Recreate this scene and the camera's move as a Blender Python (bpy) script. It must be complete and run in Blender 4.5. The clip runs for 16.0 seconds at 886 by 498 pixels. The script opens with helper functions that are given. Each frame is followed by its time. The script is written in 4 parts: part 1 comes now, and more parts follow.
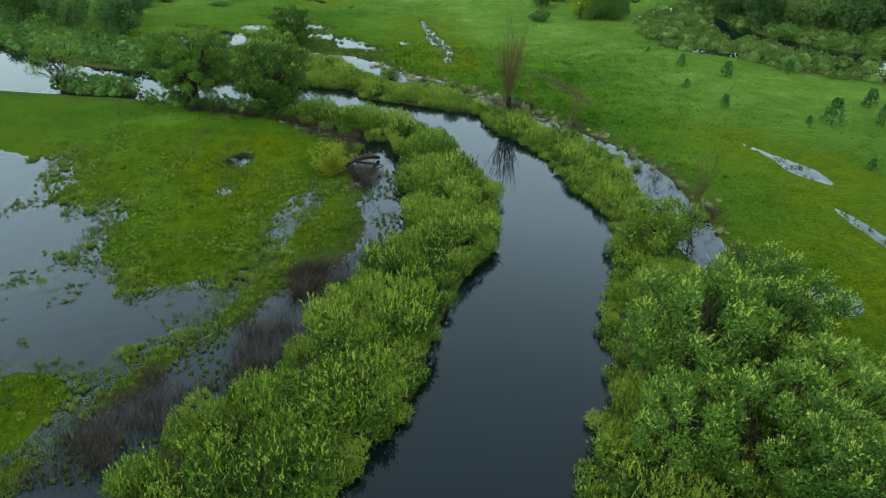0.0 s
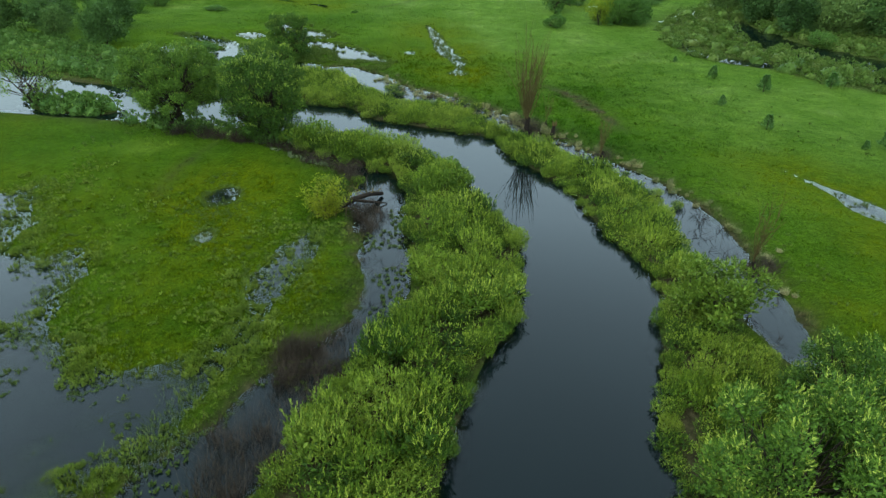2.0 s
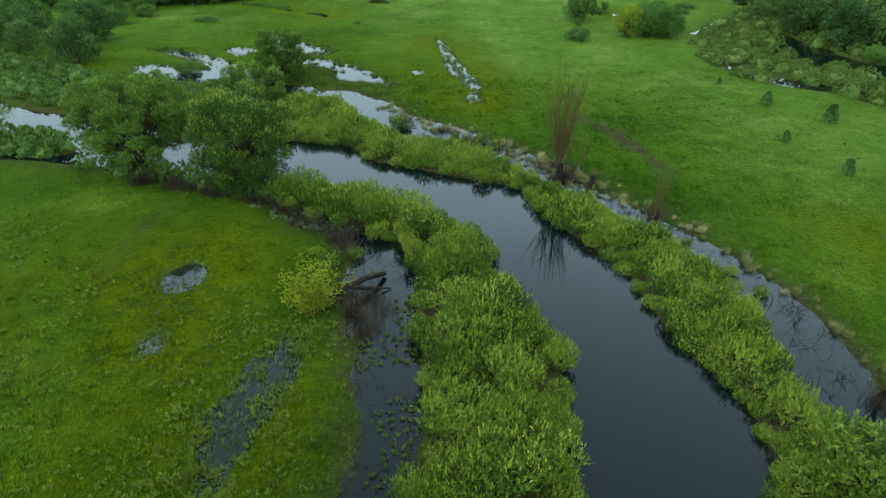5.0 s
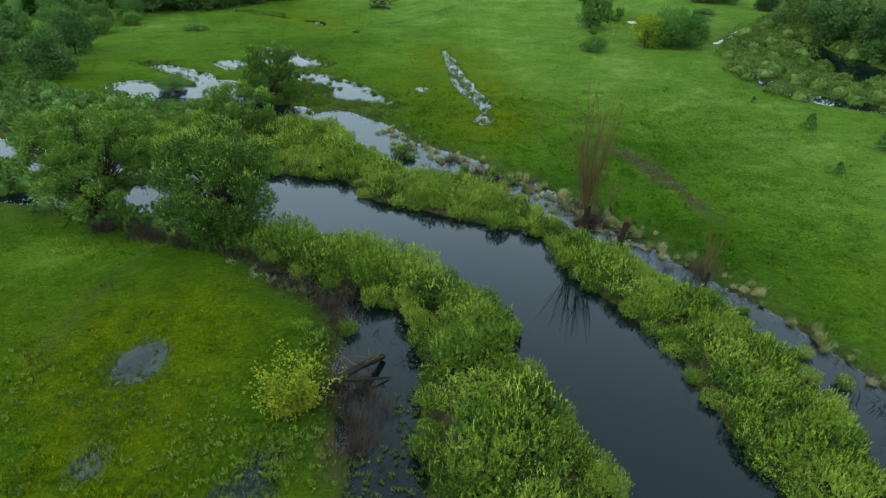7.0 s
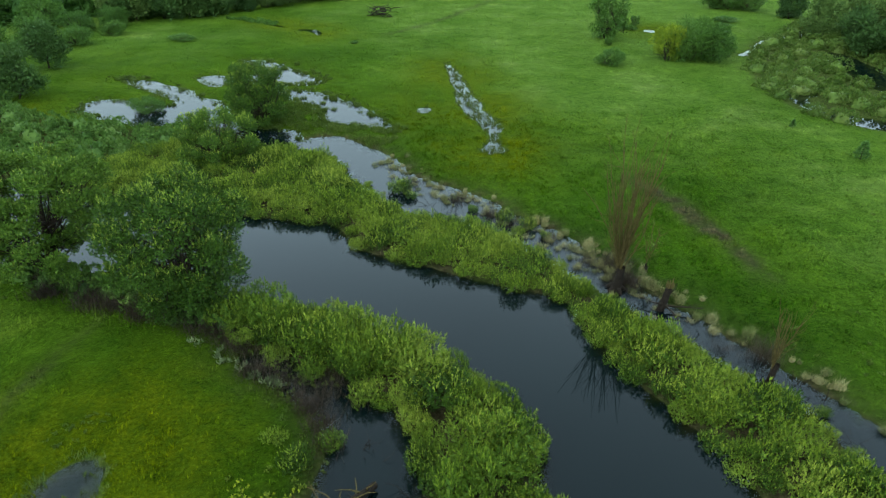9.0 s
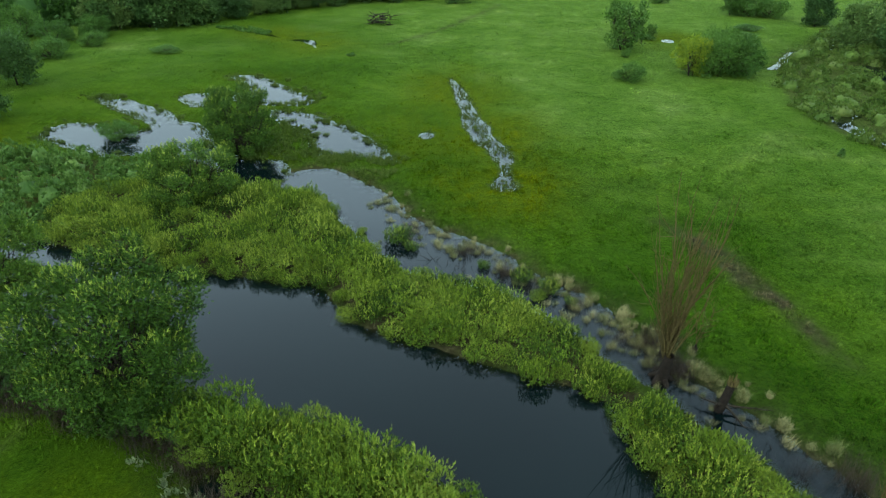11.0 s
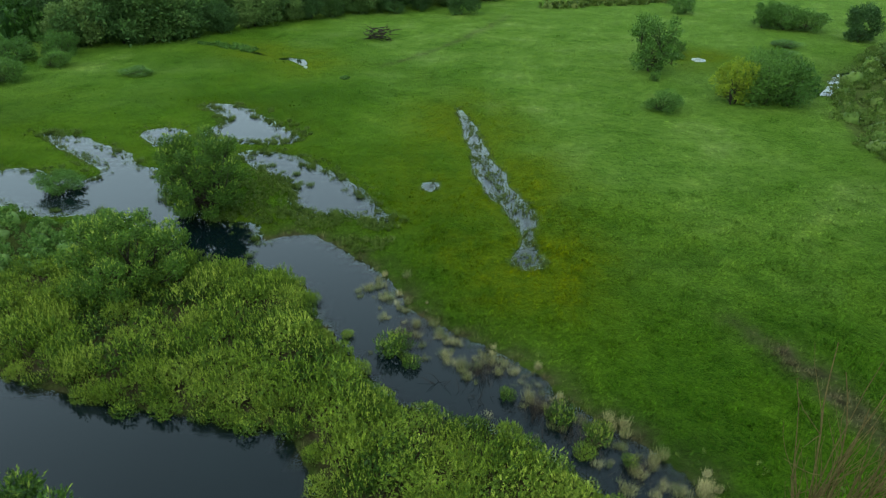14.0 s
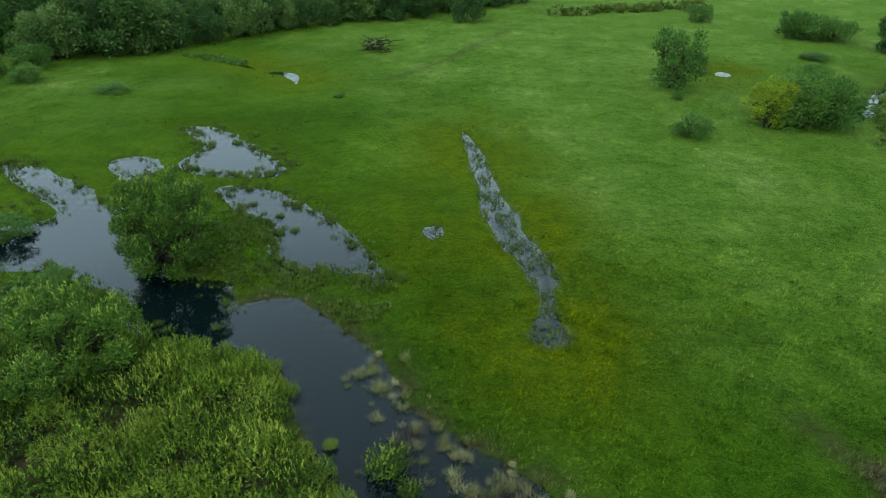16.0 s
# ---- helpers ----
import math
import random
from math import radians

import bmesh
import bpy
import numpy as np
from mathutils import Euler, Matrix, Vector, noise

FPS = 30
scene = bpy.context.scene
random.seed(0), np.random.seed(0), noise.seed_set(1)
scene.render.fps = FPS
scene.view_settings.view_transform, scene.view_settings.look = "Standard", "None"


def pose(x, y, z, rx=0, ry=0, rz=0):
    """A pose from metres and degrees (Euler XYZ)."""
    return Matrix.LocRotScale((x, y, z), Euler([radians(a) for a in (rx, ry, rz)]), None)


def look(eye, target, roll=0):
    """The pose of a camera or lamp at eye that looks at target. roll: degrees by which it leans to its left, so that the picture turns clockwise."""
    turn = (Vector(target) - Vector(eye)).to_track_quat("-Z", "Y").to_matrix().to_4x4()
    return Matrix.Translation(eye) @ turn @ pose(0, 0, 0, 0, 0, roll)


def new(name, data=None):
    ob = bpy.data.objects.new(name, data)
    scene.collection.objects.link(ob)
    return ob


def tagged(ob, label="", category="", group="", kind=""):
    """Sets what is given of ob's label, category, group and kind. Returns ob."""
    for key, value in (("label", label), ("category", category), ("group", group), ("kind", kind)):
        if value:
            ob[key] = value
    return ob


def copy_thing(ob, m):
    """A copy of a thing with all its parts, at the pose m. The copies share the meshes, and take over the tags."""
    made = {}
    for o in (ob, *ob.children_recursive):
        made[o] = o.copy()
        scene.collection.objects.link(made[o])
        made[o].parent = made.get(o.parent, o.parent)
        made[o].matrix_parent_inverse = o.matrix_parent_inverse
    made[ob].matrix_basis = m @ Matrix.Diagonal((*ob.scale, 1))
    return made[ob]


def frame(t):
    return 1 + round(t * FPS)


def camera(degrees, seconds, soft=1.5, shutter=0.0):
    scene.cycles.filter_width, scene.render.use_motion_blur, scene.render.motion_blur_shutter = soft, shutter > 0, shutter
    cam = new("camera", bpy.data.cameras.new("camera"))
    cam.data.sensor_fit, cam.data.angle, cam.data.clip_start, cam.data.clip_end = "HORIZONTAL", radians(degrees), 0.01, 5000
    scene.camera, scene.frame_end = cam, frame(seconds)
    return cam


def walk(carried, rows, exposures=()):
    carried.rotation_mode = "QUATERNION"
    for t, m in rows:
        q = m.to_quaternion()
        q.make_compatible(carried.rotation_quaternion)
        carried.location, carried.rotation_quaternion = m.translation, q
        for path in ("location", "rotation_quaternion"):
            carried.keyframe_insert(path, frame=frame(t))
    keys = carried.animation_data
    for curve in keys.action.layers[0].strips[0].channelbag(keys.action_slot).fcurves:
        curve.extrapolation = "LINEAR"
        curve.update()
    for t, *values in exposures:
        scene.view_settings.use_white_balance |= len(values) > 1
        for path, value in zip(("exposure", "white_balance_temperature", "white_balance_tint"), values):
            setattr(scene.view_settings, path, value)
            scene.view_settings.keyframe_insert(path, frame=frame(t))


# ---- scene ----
cam = camera(69.2, 16.0, soft=1.3)
METRES, EYE, TILT, LEAN, TURN = 67.07, 22.0, 0.0, 0.0, 0.0
ROWS = [
    (0.0, 0.0, 0.0, 0.0, 0.53, -29.16, -0.95),
    (0.5, -0.0023, 0.0315, 0.0, 0.65, -29.22, -0.9),
    (1.0, -0.0047, 0.0631, 0.0003, 0.77, -29.27, -0.86),
    (1.5, -0.0072, 0.0948, 0.0004, 0.89, -29.31, -0.83),
    (2.0, -0.0098, 0.1265, 0.0006, 0.98, -29.36, -0.81),
    (2.5, -0.0124, 0.158, 0.0007, 1.08, -29.39, -0.78),
    (3.0, -0.0148, 0.1878, 0.0005, 1.16, -29.42, -0.75),
    (3.5, -0.0174, 0.2193, 0.001, 1.24, -29.46, -0.72),
    (4.0, -0.0201, 0.251, 0.001, 1.32, -29.48, -0.69),
    (6.5, -0.0333, 0.4078, 0.0018, 1.62, -29.52, -0.58),
    (7.0, -0.0355, 0.4392, 0.0018, 1.68, -29.55, -0.56),
    (7.5, -0.0377, 0.4709, 0.0018, 1.72, -29.56, -0.56),
    (8.0, -0.0393, 0.5025, 0.0018, 1.78, -29.56, -0.52),
    (8.5, -0.0412, 0.5342, 0.0017, 1.82, -29.56, -0.52),
    (9.0, -0.043, 0.5654, 0.0019, 1.87, -29.56, -0.51),
    (11.5, -0.0526, 0.7228, 0.0019, 2.1, -29.58, -0.46),
    (12.0, -0.0547, 0.7537, 0.002, 2.13, -29.56, -0.46),
    (12.5, -0.0568, 0.7845, 0.0022, 2.16, -29.56, -0.45),
    (13.0, -0.0591, 0.815, 0.002, 2.2, -29.53, -0.44),
    (13.5, -0.0612, 0.8452, 0.0023, 2.23, -29.53, -0.45),
    (14.0, -0.0631, 0.8756, 0.0022, 2.28, -29.52, -0.43),
    (14.5, -0.0651, 0.9057, 0.0025, 2.31, -29.53, -0.44),
    (15.0, -0.067, 0.9358, 0.0029, 2.35, -29.56, -0.45),
    (15.5, -0.0697, 0.9667, 0.0029, 2.37, -29.56, -0.48),
    (16.0, -0.0717, 0.9974, 0.0028, 2.41, -29.54, -0.47),
]
walk(cam, [(t, pose(0, 0, EYE, TILT, LEAN, TURN) @ pose(METRES * x, METRES * y, METRES * z, 90 + pitch, roll, yaw)) for t, x, y, z, yaw, pitch, roll in ROWS],
     exposures=((0.0, -0.50), (8.0, -0.53), (12.0, -0.58), (16.0, -0.70)))

# ---------------------------------------------------------------- light: overcast day
SUN_HEIGHT, SUN_BEARING = 66.0, 215.0
world = bpy.data.worlds.new("overcast_sky")
scene.world = world
world.use_nodes = True
wn, wl = world.node_tree.nodes, world.node_tree.links
wn.clear()
sky = wn.new("ShaderNodeTexSky")
sky.sky_type = "NISHITA"
sky.sun_disc = False
sky.sun_elevation, sky.sun_rotation = radians(SUN_HEIGHT), radians(SUN_BEARING)
sky.air_density, sky.dust_density, sky.ozone_density = 1.6, 2.5, 0.8
grey = wn.new("ShaderNodeHueSaturation")
grey.inputs["Saturation"].default_value = 0.63
grey.inputs["Value"].default_value = 5.0
background = wn.new("ShaderNodeBackground")
background.inputs["Strength"].default_value = 0.10
wout = wn.new("ShaderNodeOutputWorld")
wl.new(sky.outputs[0], grey.inputs["Color"])
cloud = wn.new("ShaderNodeMixRGB")
cloud.blend_type, cloud.inputs[0].default_value, cloud.inputs[2].default_value = "MULTIPLY", 1.0, (0.90, 1.03, 0.98, 1)
wl.new(grey.outputs[0], cloud.inputs[1])
wl.new(cloud.outputs[0], background.inputs["Color"])
layer = wn.new("ShaderNodeBackground")
layer.inputs["Strength"].default_value = 2.55
# overcast layer, brightened about 26 degrees up to lift the water's reflections, dim overhead
aloft, split, glow_band = wn.new("ShaderNodeTexCoord"), wn.new("ShaderNodeSeparateXYZ"), wn.new("ShaderNodeValToRGB")
while len(glow_band.color_ramp.elements) < 4:
    glow_band.color_ramp.elements.new(0.5)
for stop, (at, share) in zip(glow_band.color_ramp.elements, ((0.0, 0.10), (0.20, 0.34), (0.44, 1.0), (0.80, 0.16))):
    stop.position, stop.color = at, (0.72 * share, 1.0 * share, 1.16 * share, 1)
wl.new(aloft.outputs["Generated"], split.inputs[0])
wl.new(split.outputs["Z"], glow_band.inputs[0])
wl.new(glow_band.outputs[0], layer.inputs["Color"])
both = wn.new("ShaderNodeAddShader")
wl.new(background.outputs[0], both.inputs[0])
wl.new(layer.outputs[0], both.inputs[1])
wl.new(both.outputs[0], wout.inputs[0])
sun_data = bpy.data.lights.new("sun", "SUN")
sun_data.energy, sun_data.angle, sun_data.color = 1.0, radians(24), (1.0, 0.97, 0.92)
sun = new("sun", sun_data)
sa, se = radians(SUN_BEARING), radians(SUN_HEIGHT)
sun.matrix_world = look((0, 0, 0), (-math.sin(sa) * math.cos(se), -math.cos(sa) * math.cos(se), -math.sin(se)))

# ---------------------------------------------------------------- plan helpers
rng = np.random.default_rng(7)


def value_noise(x, y, size, seed=0):
    """Smooth noise of -1 to 1 with bumps of about that size."""
    x, y = np.asarray(x) / size + 37.3 * seed, np.asarray(y) / size - 11.7 * seed
    i, j = np.floor(x), np.floor(y)
    u, v = x - i, y - j
    u, v = u * u * (3 - 2 * u), v * v * (3 - 2 * v)

    def corner(a, b):
        s = np.sin(a * 127.1 + b * 311.7 + seed * 74.7) * 43758.5453
        return s - np.floor(s)
    low = corner(i, j) * (1 - u) + corner(i + 1, j) * u
    high = corner(i, j + 1) * (1 - u) + corner(i + 1, j + 1) * u
    return (low * (1 - v) + high * v) * 2 - 1


def ragged(x, y, seed=0):
    return 0.55 * value_noise(x, y, 3.1, seed) + 0.3 * value_noise(x, y, 1.3, seed + 1) + 0.2 * value_noise(x, y, 0.6, seed + 2)


def smooth(points, closed=True, steps=3):
    """A Catmull-Rom line through the corners."""
    p = np.array(points, float)
    n, out = len(p), []
    for k in range(n if closed else n - 1):
        a, b, c, d = [p[(k + o) % n] if closed else p[min(max(k + o, 0), n - 1)] for o in (-1, 0, 1, 2)]
        for s in range(steps):
            t = s / steps
            out.append(0.5 * (2 * b + (c - a) * t + (2 * a - 5 * b + 4 * c - d) * t * t + (3 * b - a - 3 * c + d) * t ** 3))
    if not closed:
        out.append(p[-1])
    return np.array(out)


def outside(poly, x, y):
    """Signed distance to a closed outline, negative inside."""
    x, y = np.asarray(x, float), np.asarray(y, float)
    best, inside = np.full(x.shape, 1e9), np.zeros(x.shape, bool)
    for a, b in zip(poly, np.roll(poly, -1, 0)):
        e = b - a
        t = np.clip(((x - a[0]) * e[0] + (y - a[1]) * e[1]) / (e @ e + 1e-12), 0, 1)
        best = np.minimum(best, (x - a[0] - t * e[0]) ** 2 + (y - a[1] - t * e[1]) ** 2)
        cross = (a[1] > y) != (b[1] > y)
        inside ^= cross & (x < (b[0] - a[0]) * (y - a[1]) / (b[1] - a[1] + 1e-12) + a[0])
    return np.where(inside, -1, 1) * np.sqrt(best)


def beside(line, x, y):
    """Signed distance to a ribbon given as x, y, half width."""
    x, y = np.asarray(x, float), np.asarray(y, float)
    best = np.full(x.shape, 1e9)
    for a, b in zip(line[:-1], line[1:]):
        e = b[:2] - a[:2]
        t = np.clip(((x - a[0]) * e[0] + (y - a[1]) * e[1]) / (e @ e + 1e-12), 0, 1)
        best = np.minimum(best, np.hypot(x - a[0] - t * e[0], y - a[1] - t * e[1]) - a[2] - t * (b[2] - a[2]))
    return best


# ---------------------------------------------------------------- plan of the wetland
NEAR_BANK = [(-8, -8), (-6, 8), (-4.2, 18), (-2.8, 21.5), (-1.8, 23), (-0.9, 27.2), (-0.4, 30.2), (1, 34.6), (3, 38.4), (3.6, 42.5), (4.2, 47.6),
             (3, 51.8), (1, 55), (0.6, 59.6), (-1.5, 62.6), (-4.4, 64.6), (-7, 66.2), (-14, 68.5), (-20, 70.5), (-26, 72.5), (-36, 74), (-46, 75.5), (-60, 78), (-80, 84)]
FAR_BANK = [(-80, 105), (-60, 95.5), (-50, 89.5), (-43, 87.4), (-32.4, 85), (-27.6, 83.3), (-20.6, 81.4), (-15.5, 80.6), (-12.3, 80), (-9.7, 76.6), (-6.9, 75.2),
            (-3.5, 73.7), (0, 72.2), (3, 71), (4.2, 69.8), (5.2, 66.4), (6.4, 63.4), (8, 60.8), (9.6, 58.2), (10.1, 54.6), (10.9, 50.6), (12.2, 47.3), (13, 43.6), (11.4, 37.4), (11, 34),
            (9.9, 31), (8.9, 25), (7, 21), (6.5, 18), (5, 8), (3, -8)]
RIVER = smooth(NEAR_BANK + FAR_BANK)
BACK_INNER = [(-23, 95), (-14.5, 93), (-12, 88), (-8, 83), (-4, 81), (-1, 80), (1.6, 77.5), (4.2, 74.5), (7.4, 70), (10.5, 66), (13.9, 62), (15.6, 58), (16.2, 53.6), (15.8, 49), (16, 45), (17, 40), (18, 35)]
BACK_OUTER = [(19.6, 36), (20.2, 42), (20.4, 48.5), (19.2, 55.4), (17.2, 60.6), (15.2, 64), (12.7, 67.4), (9.8, 71.6), (7.2, 75.2), (5, 79), (2, 81.8), (-1, 85), (-4.4, 88), (-7.4, 90.4), (-8.7, 92.6),
              (-11, 95.8), (-15, 99), (-20, 98.4), (-25, 99)]
BACK = smooth(BACK_INNER + BACK_OUTER)
POND_WEST = smooth([(-47, 119.2), (-44.3, 118.6), (-40.4, 117.2), (-35.6, 113.4), (-31.6, 110.2), (-28.6, 106), (-26.2, 103.4), (-23, 101), (-19.4, 100.4), (-19, 96), (-22.6, 96.2), (-25.4, 98.6), (-29, 100.6), (-32.2, 101.8), (-36.5, 101.8), (-42, 104), (-45.5, 106.2),
                    (-44.8, 109.6), (-41.4, 109.4), (-38.6, 108.6), (-36, 108.4), (-36.6, 110.5), (-41.2, 114.2)])
POND_EAST = smooth([(-16.6, 102.2), (-14.5, 102.8), (-12.1, 102), (-9.8, 101.6), (-11.2, 104.3), (-13.2, 107.4), (-16.4, 111), (-20.2, 114), (-24.6, 115.3), (-24.4, 113.6), (-22.2, 111.5), (-19.7, 109.4), (-17.9, 106.3), (-17.4, 103.9)])
POND_NORTH = smooth([(-33.6, 130), (-29.7, 129.4), (-26.2, 125.6), (-22.6, 122), (-21.4, 119.8), (-22.5, 118.4), (-25.5, 118), (-28.6, 118.6), (-30.2, 120.6), (-30, 124.7)])
POND_SMALL = smooth([(-36.5, 119.8), (-35.4, 121.2), (-32.9, 120), (-32.8, 117.8), (-34.1, 116.9)])
FLOOD = smooth([(-60, 61), (-45, 58), (-38, 55.6), (-35, 57.4), (-33, 54), (-31, 48), (-28, 45.8), (-26.5, 46.5), (-24.5, 43), (-23.2, 38), (-20.4, 35.7), (-17.7, 34.6), (-14, 34.8), (-13.2, 38),
                (-12.2, 46), (-11.2, 50), (-10, 48.2), (-11.4, 36), (-12.4, 32), (-13.4, 29), (-15, 27), (-16.4, 24), (-18, 19), (-20, 12), (-24, 2), (-60, 2)])
SWAMP = smooth([(-13.4, 12), (-12.2, 21), (-9.8, 24.6), (-8, 27.6), (-6.4, 32.6), (-4.6, 36.5), (-2.9, 41), (-2.8, 46), (-3.6, 50), (-4, 56), (-5.6, 60.6), (-9.6, 63.4), (-15, 65.6), (-14, 63.4), (-10.4, 61), (-8.6, 58),
                (-8.6, 54), (-7.4, 50), (-6.4, 46), (-6.2, 41), (-7.4, 37), (-10, 34), (-12, 29.5), (-14.5, 26), (-18, 17)])
LONG_PUDDLE = smooth([(-5.2, 131, 0.15), (-4.2, 125, 0.6), (-2.7, 115.4, 1.1), (-1.5, 108.5, 1.35), (0.2, 104, 1.1), (0.5, 100.8, 0.4), (0.3, 98.4, 0.5), (0.2, 96.4, 1.1)], False)
EAST_PUDDLE = smooth([(29.8, 63.4, 0.2), (32, 58.6, 0.7), (32.8, 55.6, 1.3), (34, 52.8, 0.5)], False)
NORTH_PUDDLE = smooth([(-38.6, 158.2, 0.2), (-36.2, 156.2, 0.7), (-33.9, 154.2, 0.2)], False)
NORTH_POOL = smooth([(-31.6, 152.8, 0.2), (-29.4, 152.4, 0.8), (-28, 151, 1.0), (-26.7, 147.8, 0.2)], False)
FAR_EAST_PUDDLE = smooth([(31.6, 48, 0.1), (32.4, 43, 0.6), (33, 38, 0.3)], False)
EAST_STREAM = smooth([(37, 121, 0.5), (37.8, 113, 1.0), (40.6, 107.4, 1.3), (44, 105, 1.6), (47.4, 103, 1.1), (52, 99, 0.8), (62, 94, 1.4)], False)
EAST_CREEK = smooth([(53, 140, 1.6), (53, 131, 2.8), (53.8, 120, 3.8), (56, 113, 4.0), (60, 106.5, 4.6), (66, 102, 5.0), (84, 95, 5.0)], False)
NORTH_CREEK = smooth([(40, 139, 0.8), (46, 147, 1.0), (52, 152, 1.0), (60, 158, 1.0)], False)
ROUND_POOLS = [(-7.1, 108.6, 0.85), (-19, 55.4, 1.35), (-18.2, 48.6, 0.9), (24.7, 33.8, 1.4), (29.8, 156.4, 0.9), (-42, 92, 0.4), (-52, 101, 1.4), (-56, 98.5, 1.0)]

ISLET = smooth([(-49, 81), (-42, 81.4), (-37.6, 77.4), (-39, 76), (-46, 76.8)])
LEFT_BAND = smooth([(-14.6, 8), (-12.8, 17.5), (-11.8, 20.6), (-9.4, 23.4), (-7.4, 26.6), (-6.8, 30), (-5, 35.2), (-2.6, 40.4), (-2.5, 46), (-3.4, 50), (-3.6, 55), (-4.9, 60), (-9, 63), (-15.2, 66), (-14.6, 68.4), (-7, 66), (-4.4, 64.2), (-1.4, 62.2),
                    (0.5, 59.4), (0.9, 54.8), (2.8, 51.6), (4, 47.6), (3.4, 42.6), (2.8, 38.6), (0.8, 34.8), (-0.6, 30.3), (-1.1, 27.3), (-2, 23.2), (-4.4, 18), (-6.4, 8)])
RIGHT_BAND = smooth([(3.3, 70.9), (4.6, 69.8), (5.4, 66.6), (6.6, 63.6), (8.2, 61), (9.8, 58.4), (10.3, 54.8), (11.1, 50.8), (12.4, 47.4), (13.2, 43.6), (11.6, 37.4), (11.2, 34), (10.1, 31), (9.1, 25), (7.2, 21), (6.8, 14),
                     (14, 14), (15.5, 25), (16.4, 34), (15.8, 40), (15.6, 45), (15.4, 49), (15.8, 53.4), (15, 57.6), (13.4, 61.4), (10, 65.4), (7, 69.2), (4.6, 72)])
NORTH_BAND = smooth([(4.4, 71.6), (2.8, 71.6), (0, 72.6), (-3.5, 74), (-6.9, 75.6), (-9.6, 77), (-12.2, 80.3), (-20, 81.6), (-27.6, 83.5), (-33, 85.4), (-34, 91), (-28, 95.5), (-23, 94.4), (-14.8, 92.4), (-12.4, 87.6), (-8.2, 82.4), (-4.2, 80.4), (-1.2, 79.4), (1.4, 76.8), (3.6, 74)])
MARSH = smooth([(-33, 85.4), (-43, 87.8), (-50, 90), (-60, 96), (-85, 108), (-90, 128), (-70, 116), (-58, 110), (-50, 104), (-40, 100.5), (-31, 99.4), (-27, 95), (-34, 91)])
EAST_BRUSH = smooth([(35, 119), (36, 108.5), (44, 101.4), (49, 93.4), (59, 86), (84, 76), (120, 90), (120, 150), (85, 170), (62, 166), (50, 151), (41, 139), (36, 127)])


def pools(x, y):
    best = np.full(np.shape(x), 1e9)
    for px, py, r in ROUND_POOLS:
        best = np.minimum(best, np.hypot(x - px, (y - py) * 0.75) - r)
    return best


def lay_of_land(x, y):
    """Height of the ground, and how far it is yellowed by wet, muddy, or paled as dry grass and painted haze, at each
    place.
    """
    x, y = np.asarray(x, float), np.asarray(y, float)
    rag = ragged(x, y, 3)
    h = 0.26 + 0.09 * value_noise(x, y, 14, 5) + 0.05 * value_noise(x, y, 2.2, 6) + 0.03 * value_noise(x, y, 0.8, 7)
    far = np.maximum(np.hypot(x, y - 100) - 150, 0)
    h = h + np.minimum(far * 0.012, 6)
    river = np.maximum(outside(RIVER, x, y), -outside(ISLET, x, y)) + 0.35 * rag
    back = outside(BACK, x, y) + 0.7 * rag
    ponds = np.minimum.reduce([outside(p, x, y) for p in (POND_WEST, POND_EAST, POND_NORTH, POND_SMALL)]) + 0.8 * rag - 0.5
    flood = outside(FLOOD, x, y) + 1.5 * rag
    swamp = outside(SWAMP, x, y) + 0.7 * rag
    puddle = np.minimum.reduce([beside(LONG_PUDDLE, x, y), beside(EAST_PUDDLE, x, y), beside(FAR_EAST_PUDDLE, x, y), beside(NORTH_PUDDLE, x, y), beside(NORTH_POOL, x, y), pools(x, y)]) + 0.45 * rag
    creek = np.minimum.reduce([beside(EAST_STREAM, x, y), beside(EAST_CREEK, x, y), beside(NORTH_CREEK, x, y)]) + 0.8 * rag

    def carve(h, d, rise, fall, depth):
        return np.minimum(h, np.where(d > 0, 0.01 + rise * d, np.maximum(fall * d, -depth)))
    h = carve(h, river, 0.25, 0.5, 1.6)
    h = carve(h, back, 0.14, 0.3, 0.8)
    h = carve(h, ponds, 0.10, 0.12, 0.4)
    h = carve(h, creek, 0.12, 0.3, 0.6)
    h = carve(h, puddle, 0.07, 0.11, 0.07)
    h = carve(h, swamp, 0.12, 0.2, 0.35)
    sodden = outside(EAST_BRUSH, x, y) + 1.2 * rag
    h = np.where(sodden < -1, np.minimum(h, 0.11 + 0.16 * value_noise(x, y, 4.5, 18) + 0.05 * value_noise(x, y, 1.6, 19)), h)
    bed = -0.05 - 0.03 * np.clip((y - 34) / 10, -1, 1) + 0.10 * value_noise(x, y, 5.5, 9) + 0.05 * value_noise(x, y, 1.7, 10)
    h = np.where(flood < 0, np.minimum(h, np.maximum(0.09 * flood, bed)), np.minimum(h, 0.01 + 0.05 * flood))
    wet = 1.3 * np.exp(-(np.maximum(puddle, 0) / 5.4) ** 2)
    wet = np.maximum(wet, np.clip(1.0 * np.exp(-np.maximum(flood, 0) / 10) + 0.5 * value_noise(x, y, 6.0, 29) - 0.22, 0, 0.9) * (x < -5))
    wet = np.maximum(wet, 0.45 * np.exp(-np.maximum(ponds, 0) / 4))
    wet = wet * np.clip(0.75 + 0.5 * value_noise(x, y, 4.0, 12), 0, 1)
    soil = beside(np.array([(11.6, 90, 0.3), (13.2, 87, 0.6), (15.2, 82, 0.7), (16.6, 77, 0.5), (17.2, 74, 0.2)]), x, y) + 0.5 * rag
